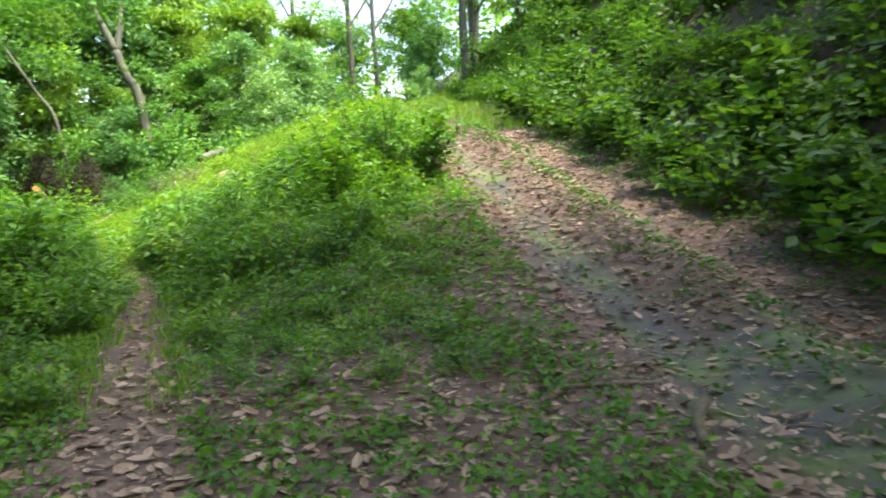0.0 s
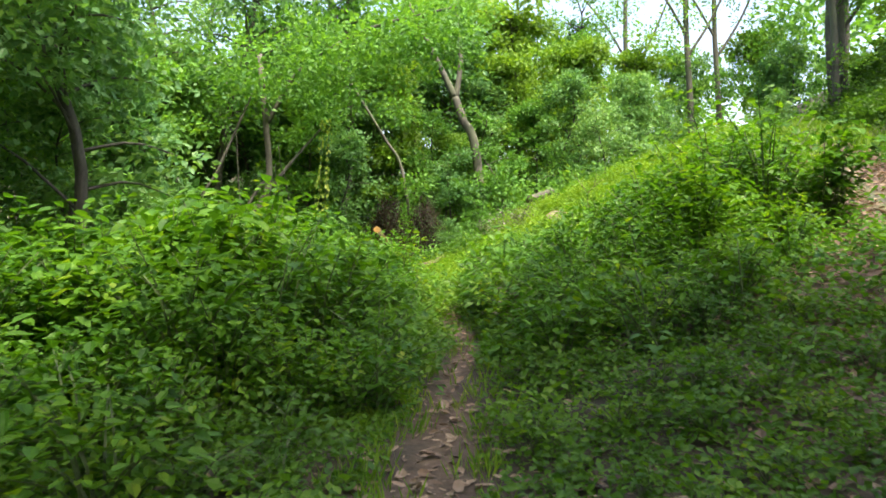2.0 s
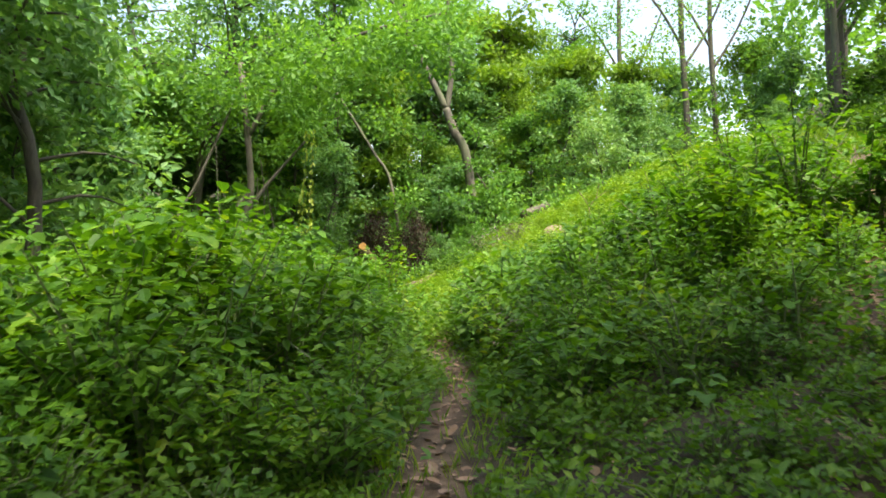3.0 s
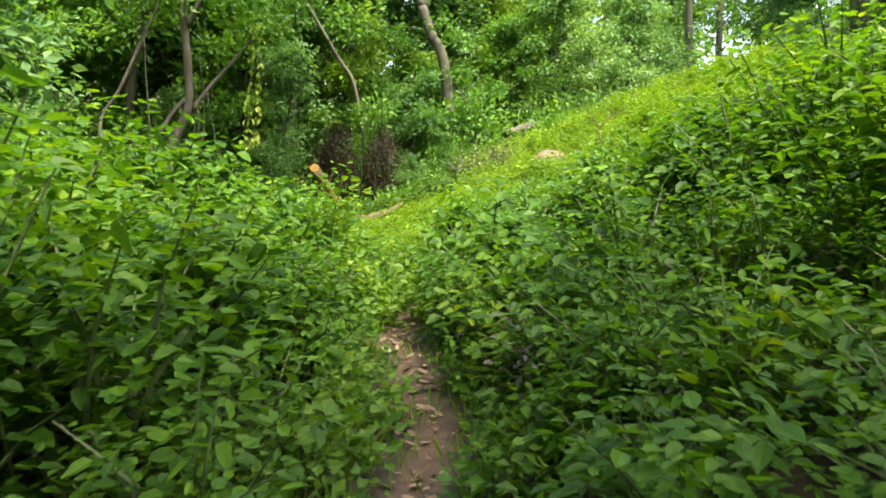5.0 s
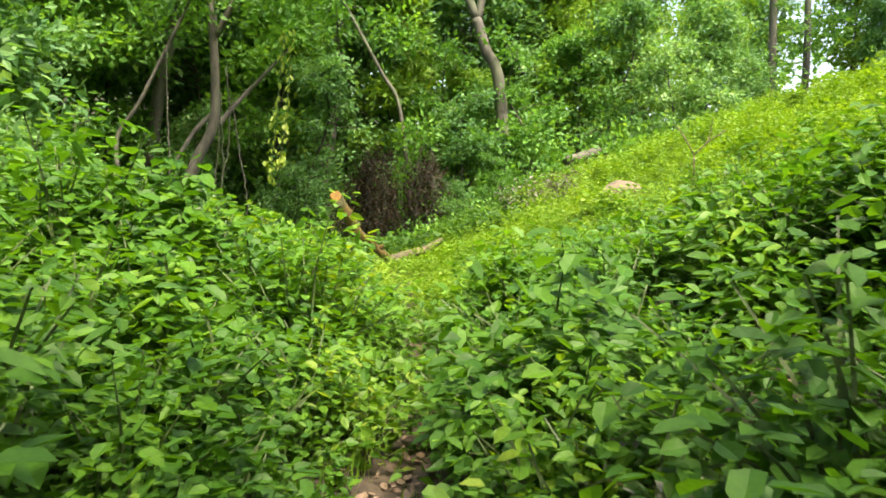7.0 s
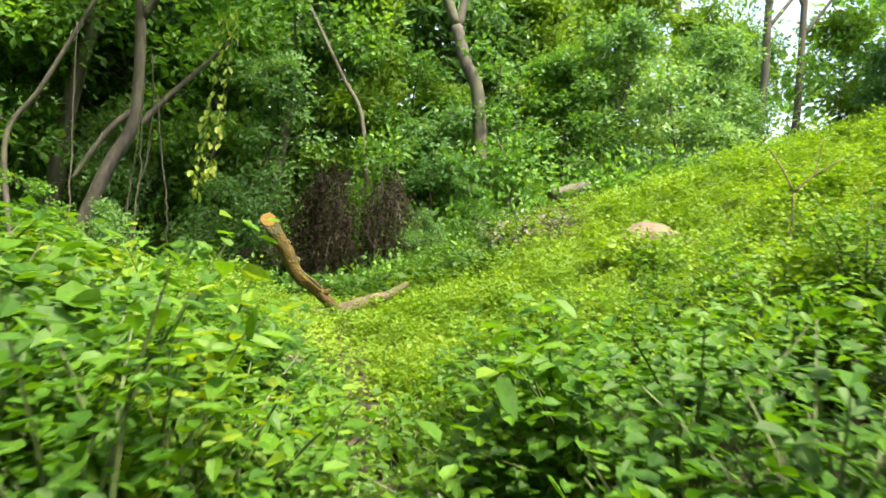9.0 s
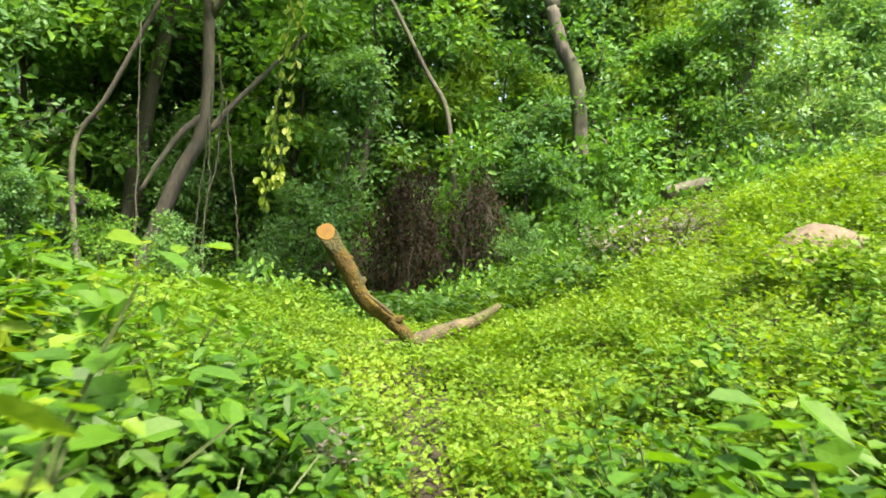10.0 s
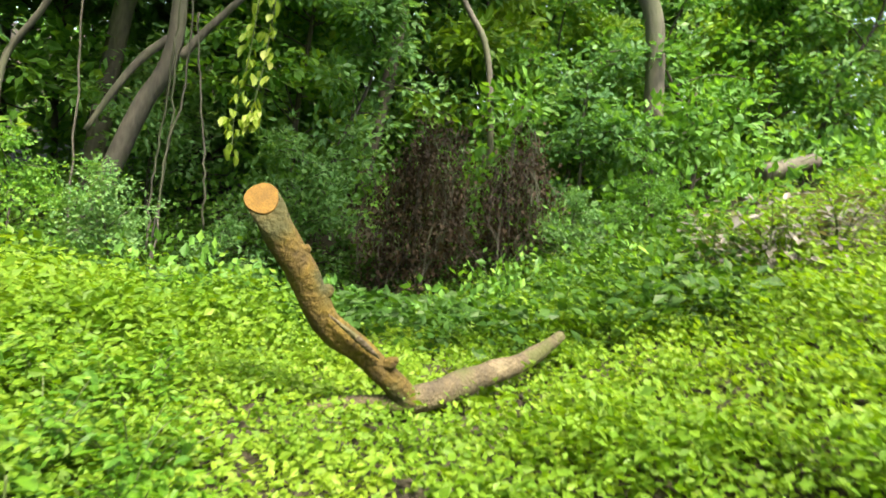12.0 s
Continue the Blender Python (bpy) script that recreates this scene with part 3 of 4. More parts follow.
def undergrowth():
    """Low foliage under the woods, too thick to tell plants apart."""
    ps, ds = [], []
    for _ in range(3200):
        x, y = rng.uniform(-24, 20), rng.uniform(-3, 46)
        left, back = x < -8.6 + 0.5 * math.sin(y), y > (24.3 if x > -2.0 else 19.3) + 0.5 * math.sin(x * 1.3) and x < road_left(y) + 9
        if not (left or back) or math.hypot(x + 5.4, y - 24.0) < 1.1 or (x > -4.2 and y < 20.3):
            continue
        r = rng.uniform(0.5, 1.0) * (1.0 if x < 3 else 0.6) * (0.62 if y < 24 and x > -9 else 1.0)
        v = unit(rng.normal(0, 1, (54, 3))) * rng.random((54, 1)) ** 0.45 * [r, r, r * 0.9]
        ps.append(v + [x, y, ground_at(x, y) + r * 0.55]); ds.append(v + rng.normal(0, 0.3, v.shape) + [0, 0, 0.1])
    p, d = np.concatenate(ps), np.concatenate(ds)
    tagged(new("undergrowth", mesh_from("undergrowth", *flat_leaves(p, d, rng.uniform(0.6, 1.3, len(p)) * np.where(p[:, 1] < 25.5, 0.11, 0.18), 0.6), [G_TREE])), "thick green undergrowth below the trees", "undergrowth", kind="stuff")


undergrowth()
# far woods close the distance
far_p, far_d = [], []
for _ in range(260):
    a, r = rng.uniform(0, 6.283), rng.uniform(48, 75)
    cx, cy = r * math.sin(a), 12 + r * math.cos(a)
    if abs(a) < 0.42 and rng.random() < 0.5:
        continue
    z = ground_at(cx, cy)
    v = unit(rng.normal(0, 1, (150, 3))) * rng.random((150, 1)) ** 0.4 * [4.0, 4.0, 5.5]
    far_p.append(v + [cx, cy, z + rng.uniform(2.5, 6.5)]); far_d.append(v)
far_p, far_d = np.concatenate(far_p), np.concatenate(far_d)
tagged(new("far_woods", mesh_from("far_woods", *flat_leaves(far_p, far_d, rng.uniform(0.5, 1.1, len(far_p)), 0.7), [G_TREE])),
       "distant green woods closing the view", "woods", kind="stuff")


def own_tree(name, runs, label, crown, mat=BARK_PALE, leafmat=G_TREE, size=0.2):
    """A tree given by the runs of its trunk and limbs, with leaf clumps at (place, radius, count)."""
    e = new(name)
    base = Vector(runs[0][0][0])
    e.location = base
    for i, (pts, r0, r1) in enumerate(runs):
        p = bend(np.array(pts) - np.array(base), 5 * len(pts))
        child("trunk" if i == 0 else "limb", mesh_from("limb", *tube(p, np.linspace(r0, r1, len(p)), 9), [mat], True), e)
    if crown:
        ps, ds = [], []
        for c, r, n in crown:
            v = unit(rng.normal(0, 1, (n, 3))) * rng.random((n, 1)) ** 0.5 * r * [1, 1, 0.7]
            ps.append(np.array(c) - np.array(base) + v); ds.append(v + rng.normal(0, 0.4, v.shape))
        ps, ds = np.concatenate(ps), np.concatenate(ds)
        child("crown", mesh_from("crown", *flat_leaves(ps, ds, size * rng.uniform(0.6, 1.3, len(ps))), [leafmat]), e)
    return tagged(e, label, "tree")


# forked tree at the back of the hollow
own_tree("forked_tree", [([(-2.2, 27.6, 0.5), (-2.55, 27.6, 4.4), (-3.0, 27.6, 5.5), (-3.3, 27.6, 6.4)], 0.19, 0.15),
                         ([(-3.3, 27.6, 6.4), (-3.85, 27.5, 7.6), (-4.7, 27.3, 9.4), (-5.7, 27.1, 11.6)], 0.14, 0.05),
                         ([(-3.27, 27.6, 6.3), (-3.05, 27.7, 8.0), (-3.2, 27.8, 10), (-2.7, 27.9, 12.5)], 0.12, 0.05)],
         "forked grey-brown tree rising behind the hollow",
         [((-5.0, 27.4, 9.5), 1.6, 380), ((-3.1, 27.8, 10.3), 1.6, 380), ((-6.0, 27, 11.6), 1.6, 340), ((-2.0, 27.8, 12), 1.7, 340), ((-1.4, 27.2, 3.0), 1.1, 260), ((-2.3, 26.9, 1.5), 0.9, 260), ((-2.5, 26.9, 2.8), 0.8, 220)])
# leaning tree with hanging lianas, its crown extended to shade the hollow
own_tree("leaning_tree", [([(-10.3, 22.6, -0.4), (-9.95, 22.8, 0.9), (-9.62, 23.0, 2.0), (-9.32, 23.2, 2.8), (-9.3, 23.3, 4.0), (-9.6, 23.5, 7.5)], 0.17, 0.1),
                          ([(-9.35, 23.2, 3.1), (-9.6, 22.95, 2.75), (-9.85, 22.7, 2.2), (-10.1, 22.5, 1.6)], 0.07, 0.04),
                          ([(-9.2, 23.3, 2.85), (-8.9, 23.45, 3.3), (-8.4, 23.7, 3.95), (-7.6, 24, 4.9)], 0.07, 0.04),
                          ([(-9.4, 23.4, 5.0), (-8.0, 23.2, 6.8), (-5.5, 22.8, 7.9), (-2.6, 22.4, 8.3)], 0.09, 0.04)],
         "leaning pale-barked tree hung with thin lianas",
         [((-9.8, 23.5, 6.2), 1.5, 420), ((-7.8, 24, 5.3), 1.1, 300), ((-10.8, 23.3, 5.2), 1.2, 300), ((-9.0, 24.2, 4.6), 0.9, 160), ((-5.8, 22.8, 7.6), 1.5, 420), ((-4.0, 22.4, 7.8), 1.6, 480), ((-2.4, 22.2, 8.0), 1.5, 420), ((-3.2, 23.4, 7.4), 1.4, 380), ((-7.2, 23.4, 7.4), 1.3, 300),
          # extra leaf clumps above the hollow, added to block the sun
          *(((x, y, z), 1.35, 380) for x, y, z in ((-8.2, 21.4, 6.6), (-6.6, 20.9, 6.9), (-5.0, 20.8, 7.1), (-3.6, 21.0, 7.3), (-5.9, 22.1, 6.3), (-4.4, 22.3, 6.5), (-2.6, 21.8, 7.2), (-9.0, 20.5, 6.7), (-7.4, 22.6, 6.2)))])
own_tree("slanting_tree", [([(-10.2, 21.2, -0.3), (-11.2, 22.0, 2.2), (-10.7, 22.3, 3.4), (-9.6, 22.8, 6.0)], 0.06, 0.04)], "thin pale leaning stem among the bushes",
         [((-9.6, 22.8, 6.0), 1.2, 260)])
own_tree("slanting_tree", [([(-4.9, 26.6, 0.5), (-5.3, 26.6, 3.6), (-5.9, 26.5, 4.75), (-7.2, 26.4, 7.0)], 0.065, 0.045)], "grey slanting trunk half hidden by leaves",
         [((-7.2, 26.4, 7.2), 1.5, 380), ((-5.6, 27.2, 6.0), 1.2, 260), ((-4.6, 26.2, 2.9), 0.8, 220), ((-5.1, 26.2, 1.5), 0.9, 300)])
for x, y, r in ((7.6, 39.0, 0.2), (9.2, 39.8, 0.18), (12.0, 31.5, 0.18), (5.0, 44, 0.2), (14.0, 36, 0.25)):
    own_tree("straight_tree", [([(x, y, ground_at(x, y) - 0.3), (x + 0.1, y, 7), (x - 0.1, y, 12), (x, y, 18)], r, r * 0.55),
                               ([(x - 0.05, y, 11), (x - 1.2, y - 0.3, 13), (x - 2.6, y, 15)], r * 0.4, 0.05),
                               ([(x, y, 10), (x + 1.3, y + 0.4, 12), (x + 2.4, y, 14.5)], r * 0.4, 0.05)],
             "tall straight pale trunk on the bright ridge",
             [((x + rng.normal(0, 1.6), y + rng.normal(0, 1), z), 1.5, 300) for z in (4.6, 6.0, 7.5, 8.5, 10.0, 11.0, 12.0, 13.5, 15, 16.5)])

# lianas
for pts in (((-9.85, 22.0, 4.6), (-9.8, 22.0, 2.4), (-9.62, 21.8, 0.4), (-9.55, 21.7, -0.4)), ((-8.65, 22.7, 4.2), (-8.6, 22.7, 2.4), (-8.7, 22.5, 1.3), (-8.6, 22.3, -0.2)),
            ((-8.8, 22.7, 3.6), (-8.9, 22.7, 2.2), (-8.95, 22.6, 1.0), (-8.9, 22.5, 0.0)), ((-8.5, 22.7, 3.4), (-8.35, 22.7, 2.2), (-8.1, 22.6, 1.2), (-8.05, 22.6, 0.4)),
            ((-8.75, 22.6, 3.0), (-8.72, 22.6, 1.6), (-8.8, 22.5, 0.3), (-8.7, 22.4, -0.3))):
    p = bend(pts, 22) + rng.normal(0, 0.012, (22, 3))
    tagged(new("liana", mesh_from("liana", *tube(p, np.full(22, 0.016), 5), [BARK_PALE], True)), "thin pale liana hanging from the leaning tree", "vine", "hanging lianas")


def leafy_vine():
    e = new("leafy_vine"); e.location = (-6.9, 21.5, 1.5)
    for i, dx in enumerate((0.0, 0.22)):
        p = bend([(dx - 0.02, -0.05, 0.0 + 0.5 * i), (dx - 0.06, 0, 0.5), (dx + 0.0, 0.08, 1.1), (dx + 0.04, 0.15, 1.9), (dx + 0.1, 0.3, 3.4)], 30)
        child("stem", mesh_from("stem", *tube(p, np.full(30, 0.008), 4), [STEM], True), e)
        n = 70
        k = rng.random(n)
        q = np.stack([np.interp(k, np.linspace(0, 1, 30), p[:, c]) for c in range(3)], 1) + rng.normal(0, 0.05, (n, 3))
        a = rng.uniform(0, 6.28, n)
        child("leaves", mesh_from("leaves", *leaves(q, np.stack([np.cos(a) * 0.5, np.sin(a) * 0.5 - 0.2, np.full(n, -0.9)], 1), rng.uniform(0.08, 0.14, n), 0.95), [G_VINE]), e)
    tagged(e, "hanging vine with bright heart-shaped leaves", "vine")


leafy_vine()


def dry_curtain(x, y, z, w, h, n, label):
    """Dead brown creeper that hangs over a hollow."""
    e = new("dead_creeper"); e.location = (x, y, z)
    st, ps = [], []
    for _ in range(44):
        a, b = rng.normal(0, w * 0.55), rng.normal(0, 0.4)
        t = h * rng.uniform(0.6, 1.0) * (1 - 0.4 * min(1, abs(a) / w))
        p = bend([(a * 0.85, b, t), (a + rng.normal(0, 0.15), b - 0.1, t * 0.6), (a * 0.95 + rng.normal(0, 0.2), b - 0.12, -0.1)], 8) + rng.normal(0, 0.045, (8, 3))
        st.append(tube(p, np.full(8, 0.009), 4, False)); ps.append(p)
    child("stem", mesh_from("stem", *join(st), [BARK]), e)["kind"] = "stuff"
    q = np.concatenate(ps); q = q[rng.integers(0, len(q), n)] + rng.normal(0, 0.12, (n, 3))
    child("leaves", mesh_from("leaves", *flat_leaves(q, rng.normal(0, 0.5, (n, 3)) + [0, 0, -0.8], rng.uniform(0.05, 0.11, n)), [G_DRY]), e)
    tagged(e, label, "creeper")


dry_curtain(-5.35, 24.6, ground_at(-5.35, 24.6), 0.75, 3.0, 7000, "dead brown creeper over the hollow, darkened for its shade")
dry_curtain(-4.15, 25.3, ground_at(-4.15, 25.3), 0.5, 2.5, 3000, "dry creeper over the hollow, darkened for its shade")


# ---- the fallen log with its raised sawn limb ----
def knobby(path, rad, sides, amount, mat, name):
    v, f = tube(path, rad, sides)
    k = len(path)
    c = np.repeat(path, sides, axis=0)
    d = v[:k * sides] - c
    s = 1 + amount * (wave(v[:k * sides, 0] + v[:k * sides, 2], v[:k * sides, 1] - v[:k * sides, 2], 16) + 0.6 * wave(v[:k * sides, 0], v[:k * sides, 2], 37))
    v[:k * sides] = c + d * s[:, None]
    return mesh_from(name, v, f, [mat], True)


def fallen_log():
    e = new("fallen_log"); base = np.array([-3.3, 17.95, 0.2]); e.location = base
    limb = bend(np.array([(-3.22, 17.93, 0.24), (-3.32, 17.85, 0.38), (-3.47, 17.76, 0.53), (-3.65, 17.64, 0.68), (-3.74, 17.57, 0.88), (-3.87, 17.49, 1.11), (-3.99, 17.43, 1.32)]) - base, 40)
    r = np.interp(np.linspace(0, 1, 40), (0, 0.2, 0.5, 0.75, 1), (0.078, 0.07, 0.08, 0.085, 0.09))
    me = knobby(limb, r, 16, 0.06, BARK_LIMB, "raised_limb")
    grow, ax, tip = unit(limb[-1] - limb[-4]), unit(np.array([0.3, -0.8, 0.42])), limb[-1]
    for vert in me.vertices:
        p = np.array(vert.co)
        over = (p - tip) @ ax
        if p[2] > tip[2] - 0.2 and over > -0.03:
            vert.co = p - ax * (over + 0.006) if over > 0 else p
    lo = child("raised_limb", me, e, "orange-brown raised limb with peeling bark")
    side = unit(np.cross(ax, grow)); up = np.cross(side, ax)
    a = np.linspace(0, 2 * np.pi, 20, endpoint=False)
    rim = tip + 0.092 * (np.cos(a)[:, None] * side + np.sin(a)[:, None] * up) * (1 + 0.05 * np.sin(3 * a))[:, None]
    v = np.concatenate([rim - ax * 0.014, rim * 0.94 + tip * 0.06 + ax * 0.003, [tip + ax * 0.005]])
    k, k2 = np.arange(20), (np.arange(20) + 1) % 20
    f = np.concatenate([np.stack([k, k2, 20 + k2], 1), np.stack([k, 20 + k2, 20 + k], 1), np.stack([20 + k, 20 + k2, np.full(20, 40)], 1)])
    child("cut_face", mesh_from("cut_face", v, f, [CUT]), lo, "pale orange sawn end")
    for at, d, s in ((24, (0.35, 0.15, 0.3), 0.06), (9, (0.4, -0.1, 0.35), 0.05), (30, (0.3, 0.1, 0.3), 0.05)):
        p = np.array([limb[at], limb[at] + np.array(d) * 0.16, limb[at] + np.array(d) * 0.24])
        child("knot", mesh_from("knot", *tube(p, (s, s * 0.75, s * 0.35), 9), [BARK_LIMB], True), lo)
    strip = bend([limb[12] + [0.09, -0.05, 0.02], limb[17] + [0.13, -0.06, 0.02], limb[22] + [0.09, -0.06, 0.0]], 8)
    child("bark_strip", mesh_from("bark_strip", *tube(strip, (0.006, 0.014, 0.02, 0.02, 0.018, 0.014, 0.01, 0.004), 5), [BARK_LOG], True), lo, "loose peeled strip of pale bark")
    trunk = bend(np.array([(-3.86, 17.68, 0.11), (-3.6, 17.76, 0.19), (-3.36, 17.85, 0.23), (-3.2, 17.95, 0.26), (-3.06, 18.17, 0.3), (-2.92, 18.43, 0.35), (-2.75, 18.7, 0.4), (-2.64, 18.92, 0.47), (-2.55, 19.1, 0.55)]) - base, 48)
    r = np.interp(np.linspace(0, 1, 48), (0, 0.12, 0.3, 0.42, 0.6, 0.85, 1), (0.03, 0.05, 0.06, 0.085, 0.078, 0.058, 0.035))
    child("log", knobby(trunk, r, 16, 0.08, BARK_LOG, "log"), e, "grey-tan log lying in green plants")
    tagged(e, "fallen log with one raised sawn-off orange-brown limb", "log")


fallen_log()


def plain_log(name, a, b, r, mat, label, category="log", sides=10, wob=0.03):
    a, b = np.array(a), np.array(b)
    p = bend([a, (a + b) / 2 + [rng.normal(0, wob), rng.normal(0, wob), wob * 0.5], b], 14)
    tagged(new(name, knobby(p, np.full(14, r) * np.linspace(1, 0.8, 14), sides, 0.1, mat, name)), label, category)


plain_log("log", (-0.5, 27.2, 2.25), (0.42, 27.9, 2.62), 0.16, BARK_PALE, "reddish-brown cut log lying on the slope")
plain_log("log", (-1.62, 24.9, 0.85), (-0.98, 25.2, 1.5), 0.13, BARK_LOG, "pale weathered log leaning on the slope")
plain_log("stick", (2.45, 1.96, ground_at(2.45, 1.96) + 0.03), (3.15, 1.7, ground_at(3.15, 1.7) + 0.03), 0.016, STICK, "thin dead stick lying on leaf litter", "stick")
plain_log("stick", (3.15, 1.7, ground_at(3.15, 1.7) + 0.03), (2.98, 1.3, ground_at(2.98, 1.3) + 0.015), 0.01, STICK, "thin curved dead twig on leaf litter", "stick")
plain_log("broken_branch", (3.17, 1.28, ground_at(3.17, 1.28) + 0.06), (2.8, 0.8, ground_at(2.8, 0.8) + 0.035), 0.04, BARK_LOG, "short pale-tan broken branch on the muddy ground", "branch", 10, 0.035)
plain_log("stick", (4.37, 2.28, ground_at(4.37, 2.28) + 0.03), (5.05, 2.07, ground_at(5.05, 2.07) + 0.03), 0.025, STICK, "dark wet stick lying across the mud", "stick")
plain_log("stick", (3.5, 1.05, ground_at(3.5, 1.05) + 0.01), (3.8, 1.15, ground_at(3.8, 1.15) + 0.012), 0.009, STICK, "short dead twig on the mud", "stick")
for _ in range(26):
    x, y, a, l = rng.uniform(1.0, 5.0), rng.uniform(0.4, 7.0), rng.uniform(0, 6.28), rng.uniform(0.1, 0.28)
    plain_log("twig", (x, y, ground_at(x, y) + 0.012), (x + l * math.cos(a), y + l * math.sin(a), ground_at(x + l * math.cos(a), y + l * math.sin(a)) + 0.014), rng.uniform(0.004, 0.009), STICK, "small dead twig on leaf litter", "twig", 6)


def stone(x, y, s, label, flat=0.5):
    bm = bmesh.new()
    bmesh.ops.create_icosphere(bm, subdivisions=3, radius=s)
    for v in bm.verts:
        v.co *= 1 + 0.35 * noise.noise(v.co * (1.6 / s) + Vector((x, y, 0)))
        v.co.z *= flat
    me = bpy.data.meshes.new("stone")
    bm.to_mesh(me); bm.free()
    me.materials.append(ROCK)
    me.polygons.foreach_set("use_smooth", [True] * len(me.polygons))
    o = new("stone", me); o.location = (x, y, ground_at(x, y) + s * flat * 0.3)
    tagged(o, label, "stone")


stone(0.6, 18.45, 0.52, "pale bare rock showing through the plants on the slope", 0.5)
stone(0.96, 1.71, 0.09, "small grey stone lying in leaf litter", 0.4)
for _ in range(14):
    stone(rng.uniform(3.2, 4.6), rng.uniform(3, 9), rng.uniform(0.04, 0.09), "small pale stone in the rutted track", 0.5)


# ---- single plants that stand out ----
def big_plant(x, y, tall, n, size, lean=(0, 0), label="tall plant with large soft green leaves", width=0.7, mat=None):
    e = new("large_leaved_plant"); e.location = (x, y, ground_at(x, y))
    p = bend([(0, 0, -0.05), (lean[0] * 0.4, lean[1] * 0.4, tall * 0.5), (lean[0], lean[1], tall)], 12)
    child("stem", mesh_from("stem", *tube(p, np.linspace(0.012, 0.005, 12), 6), [STEM], True), e)
    for i in range(n):
        k = 0.35 + 0.65 * (i + 0.5) / n
        q = np.array([np.interp(k, np.linspace(0, 1, 12), p[:, c]) for c in range(3)])
        a = i * 2.4 + rng.normal(0, 0.3)
        d = np.array([math.cos(a), math.sin(a), 0.35])
        s = size * rng.uniform(0.45, 0.85) * (1.15 - 0.4 * k)
        # broad blade, four ribs long, curved down to its tip
        g = np.linspace(0, 1, 13)
        w = s * width * 0.5 * np.sin(np.pi * np.clip(g * 0.93 + 0.05, 0, 1)) ** 0.75 * (1 + 0.06 * np.cos(g * 40))
        sd = np.array([-math.sin(a), math.cos(a), 0])
        mid = q + np.outer(g * s + 0.05, d) - np.outer(0.5 * s * g ** 2, [0, 0, 1])
        v = np.concatenate([mid + np.outer(w, sd) + np.outer(w * (0.25 + 0.12 * np.sin(g * 17)), [0, 0, 1]), mid, mid - np.outer(w, sd) + np.outer(w * 0.25, [0, 0, 1])])
        j = np.arange(12)
        f = np.concatenate([np.stack([j, j + 1, j + 14, j + 13], 1), np.stack([j + 13, j + 14, j + 27, j + 26], 1)])
        child("leaf", mesh_from("leaf", v, f, [mat or G_BUSH], True), e)
    tagged(e, label, "plant", "large-leaved plants")


for x, y, tall, n, s in ((-1.9, 5.5, 1.25, 12, 0.3), (-2.1, 6.7, 1.15, 11, 0.3), (-1.7, 7.9, 1.0, 10, 0.26), (-2.4, 8.6, 1.2, 12, 0.28), (1.0, 7.3, 0.85, 9, 0.3), (1.5, 8.4, 0.85, 10, 0.26),
                         (0.75, 8.7, 0.7, 8, 0.26), (2.1, 6.5, 0.7, 9, 0.24), (0.1, 10.8, 0.8, 9, 0.26), (0.5, 12.0, 0.8, 8, 0.24), (-3.2, 10.5, 1.1, 10, 0.24),
                         (-0.4, 13.2, 0.55, 8, 0.24), (0.6, 14.2, 0.6, 8, 0.22), (-2.75, 13.9, 0.45, 6, 0.24), (-0.95, 15.3, 0.35, 6, 0.2), (1.3, 5.4, 0.35, 7, 0.22), (2.1, 5.0, 0.3, 7, 0.2), (-4.0, 16.0, 0.35, 6, 0.18)):
    big_plant(x, y, tall, n, s, (rng.normal(0, 0.1), rng.normal(0, 0.1)))


def withered(x, y, s, label="withered grey-purple plant among green bushes", tall=0.6):
    st, f = make_bush(tall, 0.42, 10, 26, 0.075, G_PURPLE)
    thing("withered_plant", (("stem", st), ("foliage", f)), (x, y, ground_at(x, y)), rng.uniform(0, 6.28), s, label, "plant", "withered plants")


for x, y, s in ((0.15, 8.0, 1.0), (0.35, 8.7, 1.0), (-0.05, 9.2, 0.9), (0.55, 7.4, 0.9), (-0.2, 10.4, 0.9), (-1.0, 20.6, 1.4), (-0.5, 21.2, 1.4), (-1.5, 21.0, 1.2), (-2.7, 14.7, 0.7), (-3.1, 15.1, 0.7)):
    withered(x, y, s)


def bare_shrub(x, y):
    e = new("bare_sapling"); e.location = (x, y, ground_at(x, y))
    for pts, r in ((((0, 0, -0.05), (0.03, 0, 0.5), (0.02, 0, 0.85)), 0.014), (((0.02, 0, 0.85), (-0.1, 0, 1.05), (-0.2, 0.05, 1.2)), 0.009), (((0.02, 0, 0.85), (0.16, 0, 1.0), (0.36, 0, 1.15)), 0.009), (((0.16, 0, 1.0), (0.2, 0.05, 1.15), (0.22, 0.05, 1.3)), 0.006)):
        p = bend(pts, 8)
        child("twig", mesh_from("twig", *tube(p, np.linspace(r, r * 0.6, 8), 5), [STICK], True), e)
    tagged(e, "bare dark forked sapling on the spur", "sapling")


bare_shrub(1.17, 15.5)


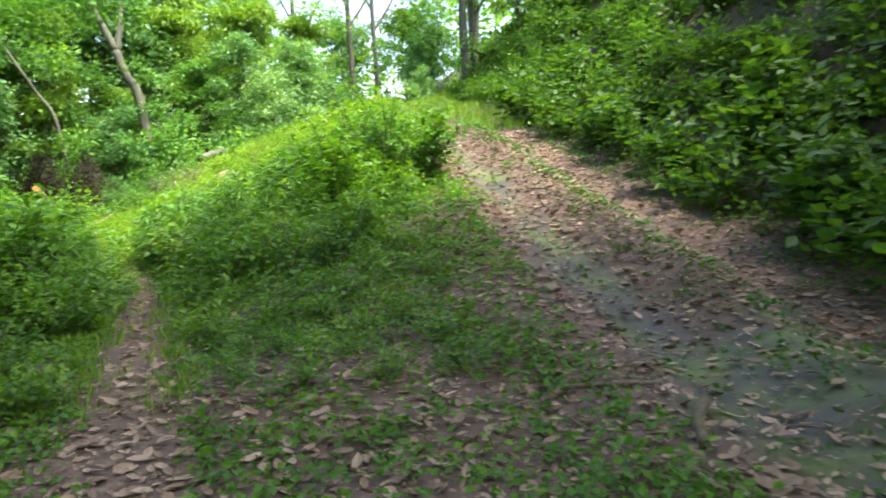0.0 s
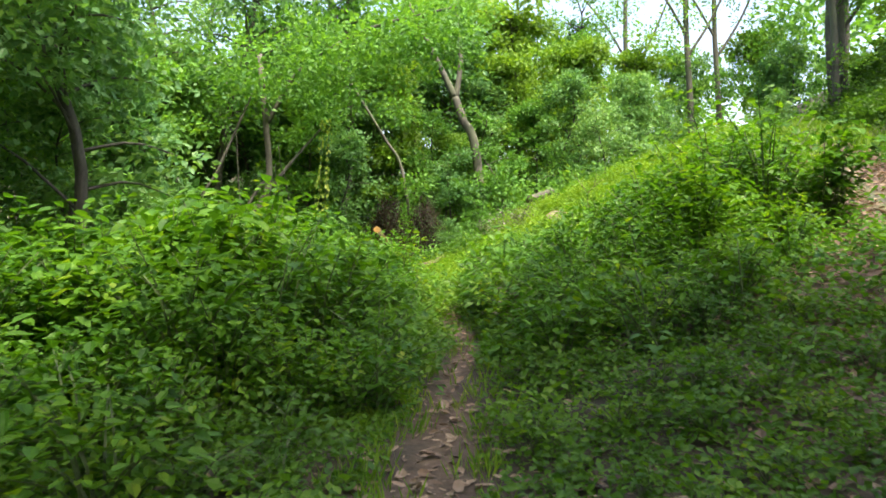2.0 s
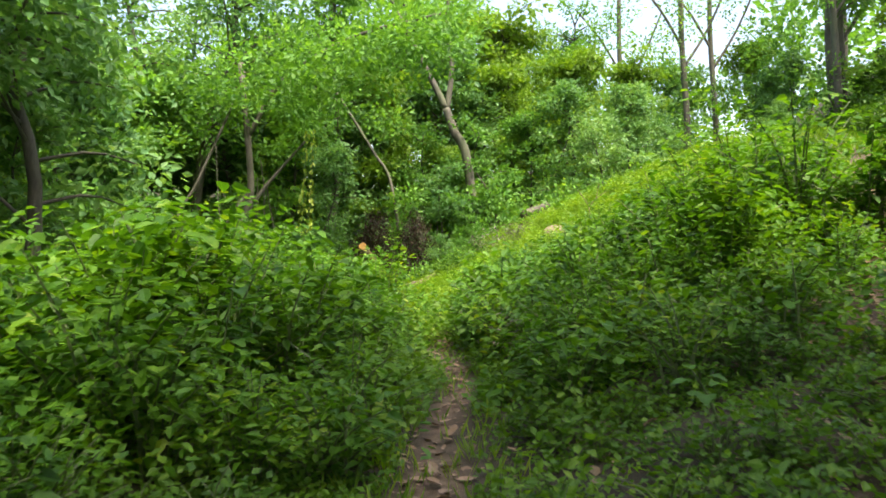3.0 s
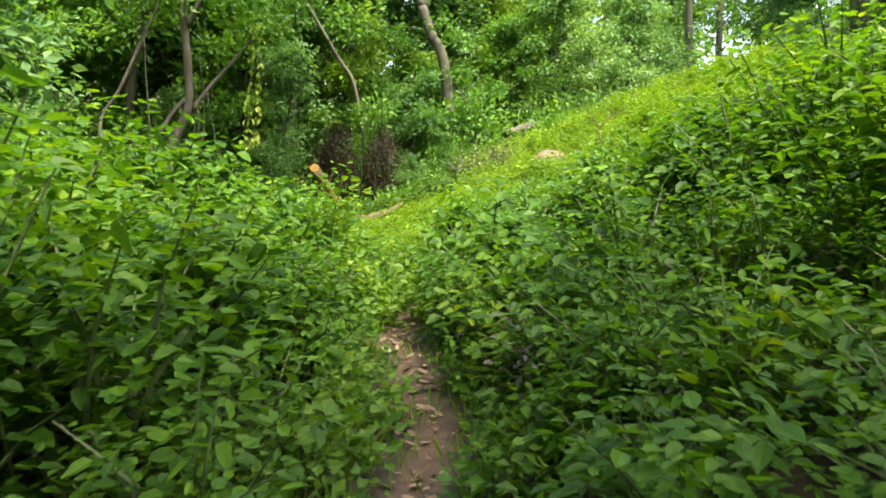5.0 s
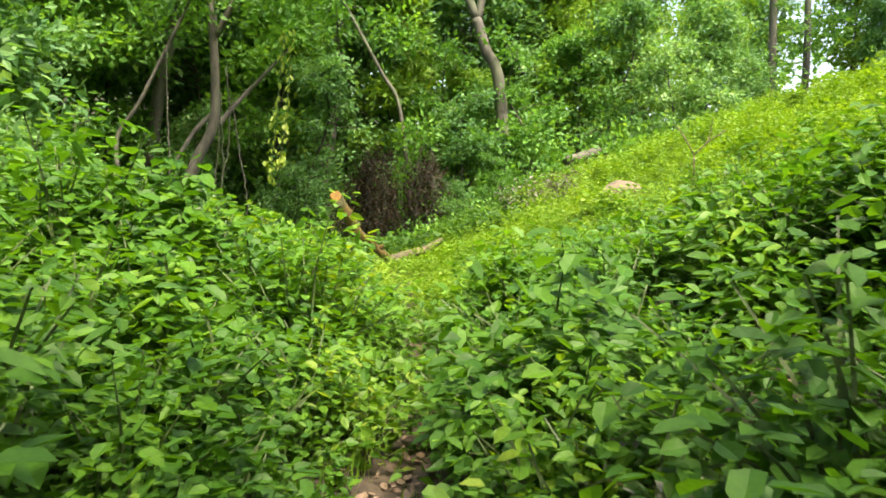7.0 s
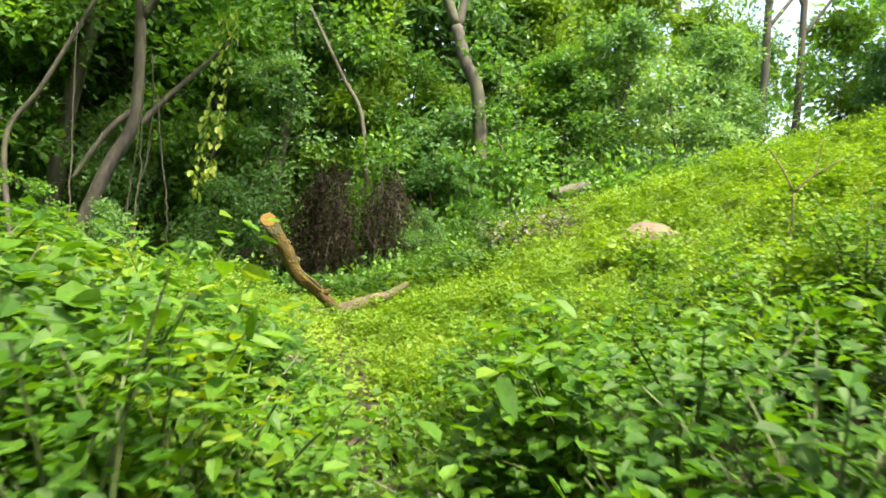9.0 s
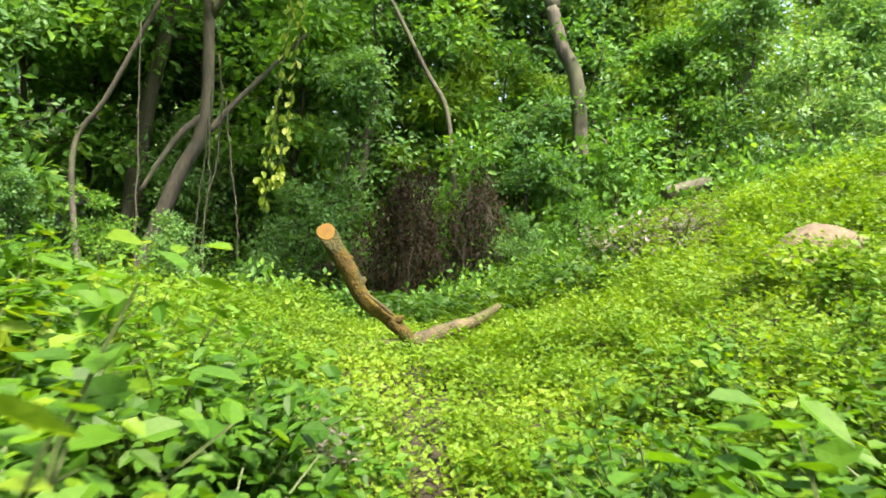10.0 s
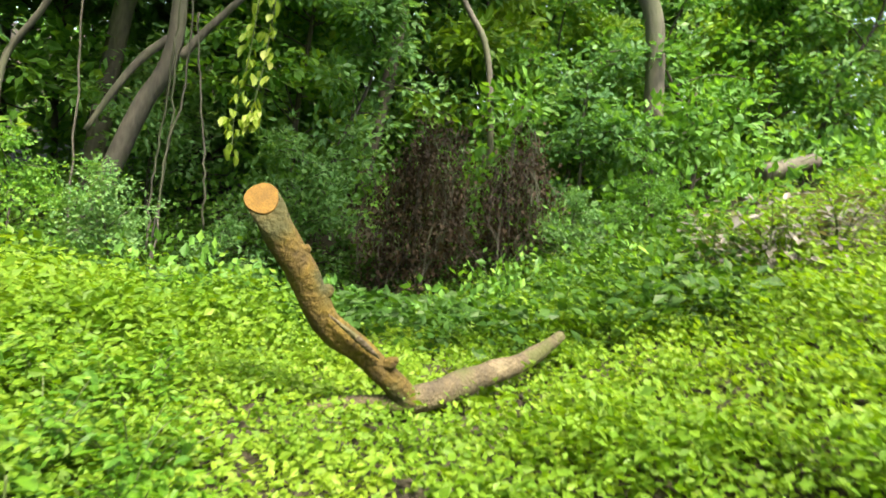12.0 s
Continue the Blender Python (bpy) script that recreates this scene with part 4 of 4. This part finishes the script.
# ---- ground litter, herbs and grass ----
def litter():
    n = 46000
    x, y = rng.uniform(-1.5, 8, n), rng.uniform(-3, 15, n)
    tr, li, mo = cover(x, y)
    keep = rng.random(n) < np.clip(0.9 * li + 0.5 * tr + 0.12, 0, 1) * (1 - 0.45 * mo)
    x, y = x[keep], y[keep]
    n = len(x)
    a = rng.uniform(0, 6.283, n)
    p = np.stack([x, y, height(x, y) + rng.uniform(0.006, 0.03, n)], 1)
    v, f = leaves(p, np.stack([np.cos(a), np.sin(a), rng.normal(0.0, 0.22, n)], 1), 0.035 + 0.09 * rng.random(n) ** 2, rng.uniform(0.4, 0.75, (n, 1)), -0.05)
    tagged(new("leaf_litter", mesh_from("leaf_litter", v, f, [LITTER])), "dry brown fallen leaves strewn over the soil", "leaf litter", kind="stuff")


def herbs(name, n, x0, x1, y0, y1, weight, size, mat, label, lift=0.1, blades=5):
    x, y = rng.uniform(x0, x1, n), rng.uniform(y0, y1, n)
    keep = rng.random(n) < weight(x, y)
    x, y = x[keep], y[keep]
    p0 = np.stack([x, y, height(x, y)], 1)
    p = np.repeat(p0, blades, axis=0)
    m = len(p)
    p = p + np.stack([rng.normal(0, 0.05, m), rng.normal(0, 0.05, m), rng.uniform(0.01, lift, m)], 1)
    a = rng.uniform(0, 6.283, m)
    v, f = flat_leaves(p, np.stack([np.cos(a), np.sin(a), rng.normal(0.25, 0.3, m)], 1), size * rng.uniform(0.6, 1.4, m), 0.62)
    tagged(new(name, mesh_from(name, v, f, [mat])), label, "plants", kind="stuff")


def grass(n, x0, x1, y0, y1, weight, size):
    x, y = rng.uniform(x0, x1, n), rng.uniform(y0, y1, n)
    keep = rng.random(n) < weight(x, y)
    p = np.repeat(np.stack([x[keep], y[keep], height(x[keep], y[keep])], 1), 7, axis=0)
    m = len(p)
    p = p + np.stack([rng.normal(0, 0.04, m), rng.normal(0, 0.04, m), np.zeros(m)], 1)
    a = rng.uniform(0, 6.283, m)
    v, f = flat_leaves(p, np.stack([np.cos(a) * 0.5, np.sin(a) * 0.5, np.ones(m)], 1), size * rng.uniform(0.4, 1.2, m), 0.08)
    tagged(new("grass", mesh_from("grass", v, f, [GRASS])), "thin green grass beside the footpath", "grass", kind="stuff")


litter()


def off_trail(x, y, a, b):
    return step(a, b, np.abs(x - trail_x(y)))


herbs("ground_herbs", 19000, -5, 4.5, -2, 6.5, lambda x, y: (0.42 + 0.35 * wave(x, y, 2.1, 3.0) + 0.35 * step(0.2, -1, x - trail_x(y)) + 0.3 * step(3, 4.5, y)) * off_trail(x, y, 0.2, 0.42) * (x < road_left(y) - 0.1), 0.055, G_HERB, "small green herbs covering the shaded soil", 0.09)
herbs("ground_herbs", 8000, -6, 4, 6.5, 15, lambda x, y: off_trail(x, y, 0.1, 0.3) * (x < road_left(y)), 0.075, G_BUSH, "small green herbs under the bushes", 0.22)
herbs("ground_herbs", 27000, -8, 5, 14, 22, lambda x, y: (x < road_left(y) - 0.3) * (1 - 0.15 * ((x > -4.4) & (x < -2.3) & (y > 17.0) & (y < 18.4))) * (0.35 + 0.65 * off_trail(x, y, 0.02, 0.2)), 0.052, G_SUN, "green herbs carpeting the slope, colour brightened for sunlight", 0.14)
# the darker G_BANK green puts the hollow's shade into these leaves
herbs("hollow_herbs", 5500, -12, -1.2, 18.9, 25.5, lambda x, y: step(19.0, 19.8, y + 0.3 * wave(x, y, 2.0)), 0.11, G_BANK, "green plants filling the hollow under the trees, darkened for shade", 0.45)
herbs("track_herbs", 9000, 2, 9, 0, 20, lambda x, y: np.exp(-((x - road_left(y) - 1.4) / 0.35) ** 2) * 0.9 + 0.7 * step(2.5, 3.2, x - road_left(y)) + 0.10, 0.055, G_BANK, "small weeds on the ridge between the ruts", 0.08)
herbs("bank_herbs", 9000, 5, 16, -4, 24, lambda x, y: step(2.8, 3.4, x - road_left(y)) * (x < road_left(y) + 9), 0.1, G_BANK, "dark green weeds on the steep bank", 0.25)
grass(5200, -3, 3, 2.5, 16, lambda x, y: np.exp(-((np.abs(x - trail_x(y)) - 0.34) / 0.18) ** 2), 0.16)
grass(5200, -4, 9, 15, 32, lambda x, y: step(-3, -0.5, x - road_left(y)) * (x < road_left(y) + 3), 0.35)
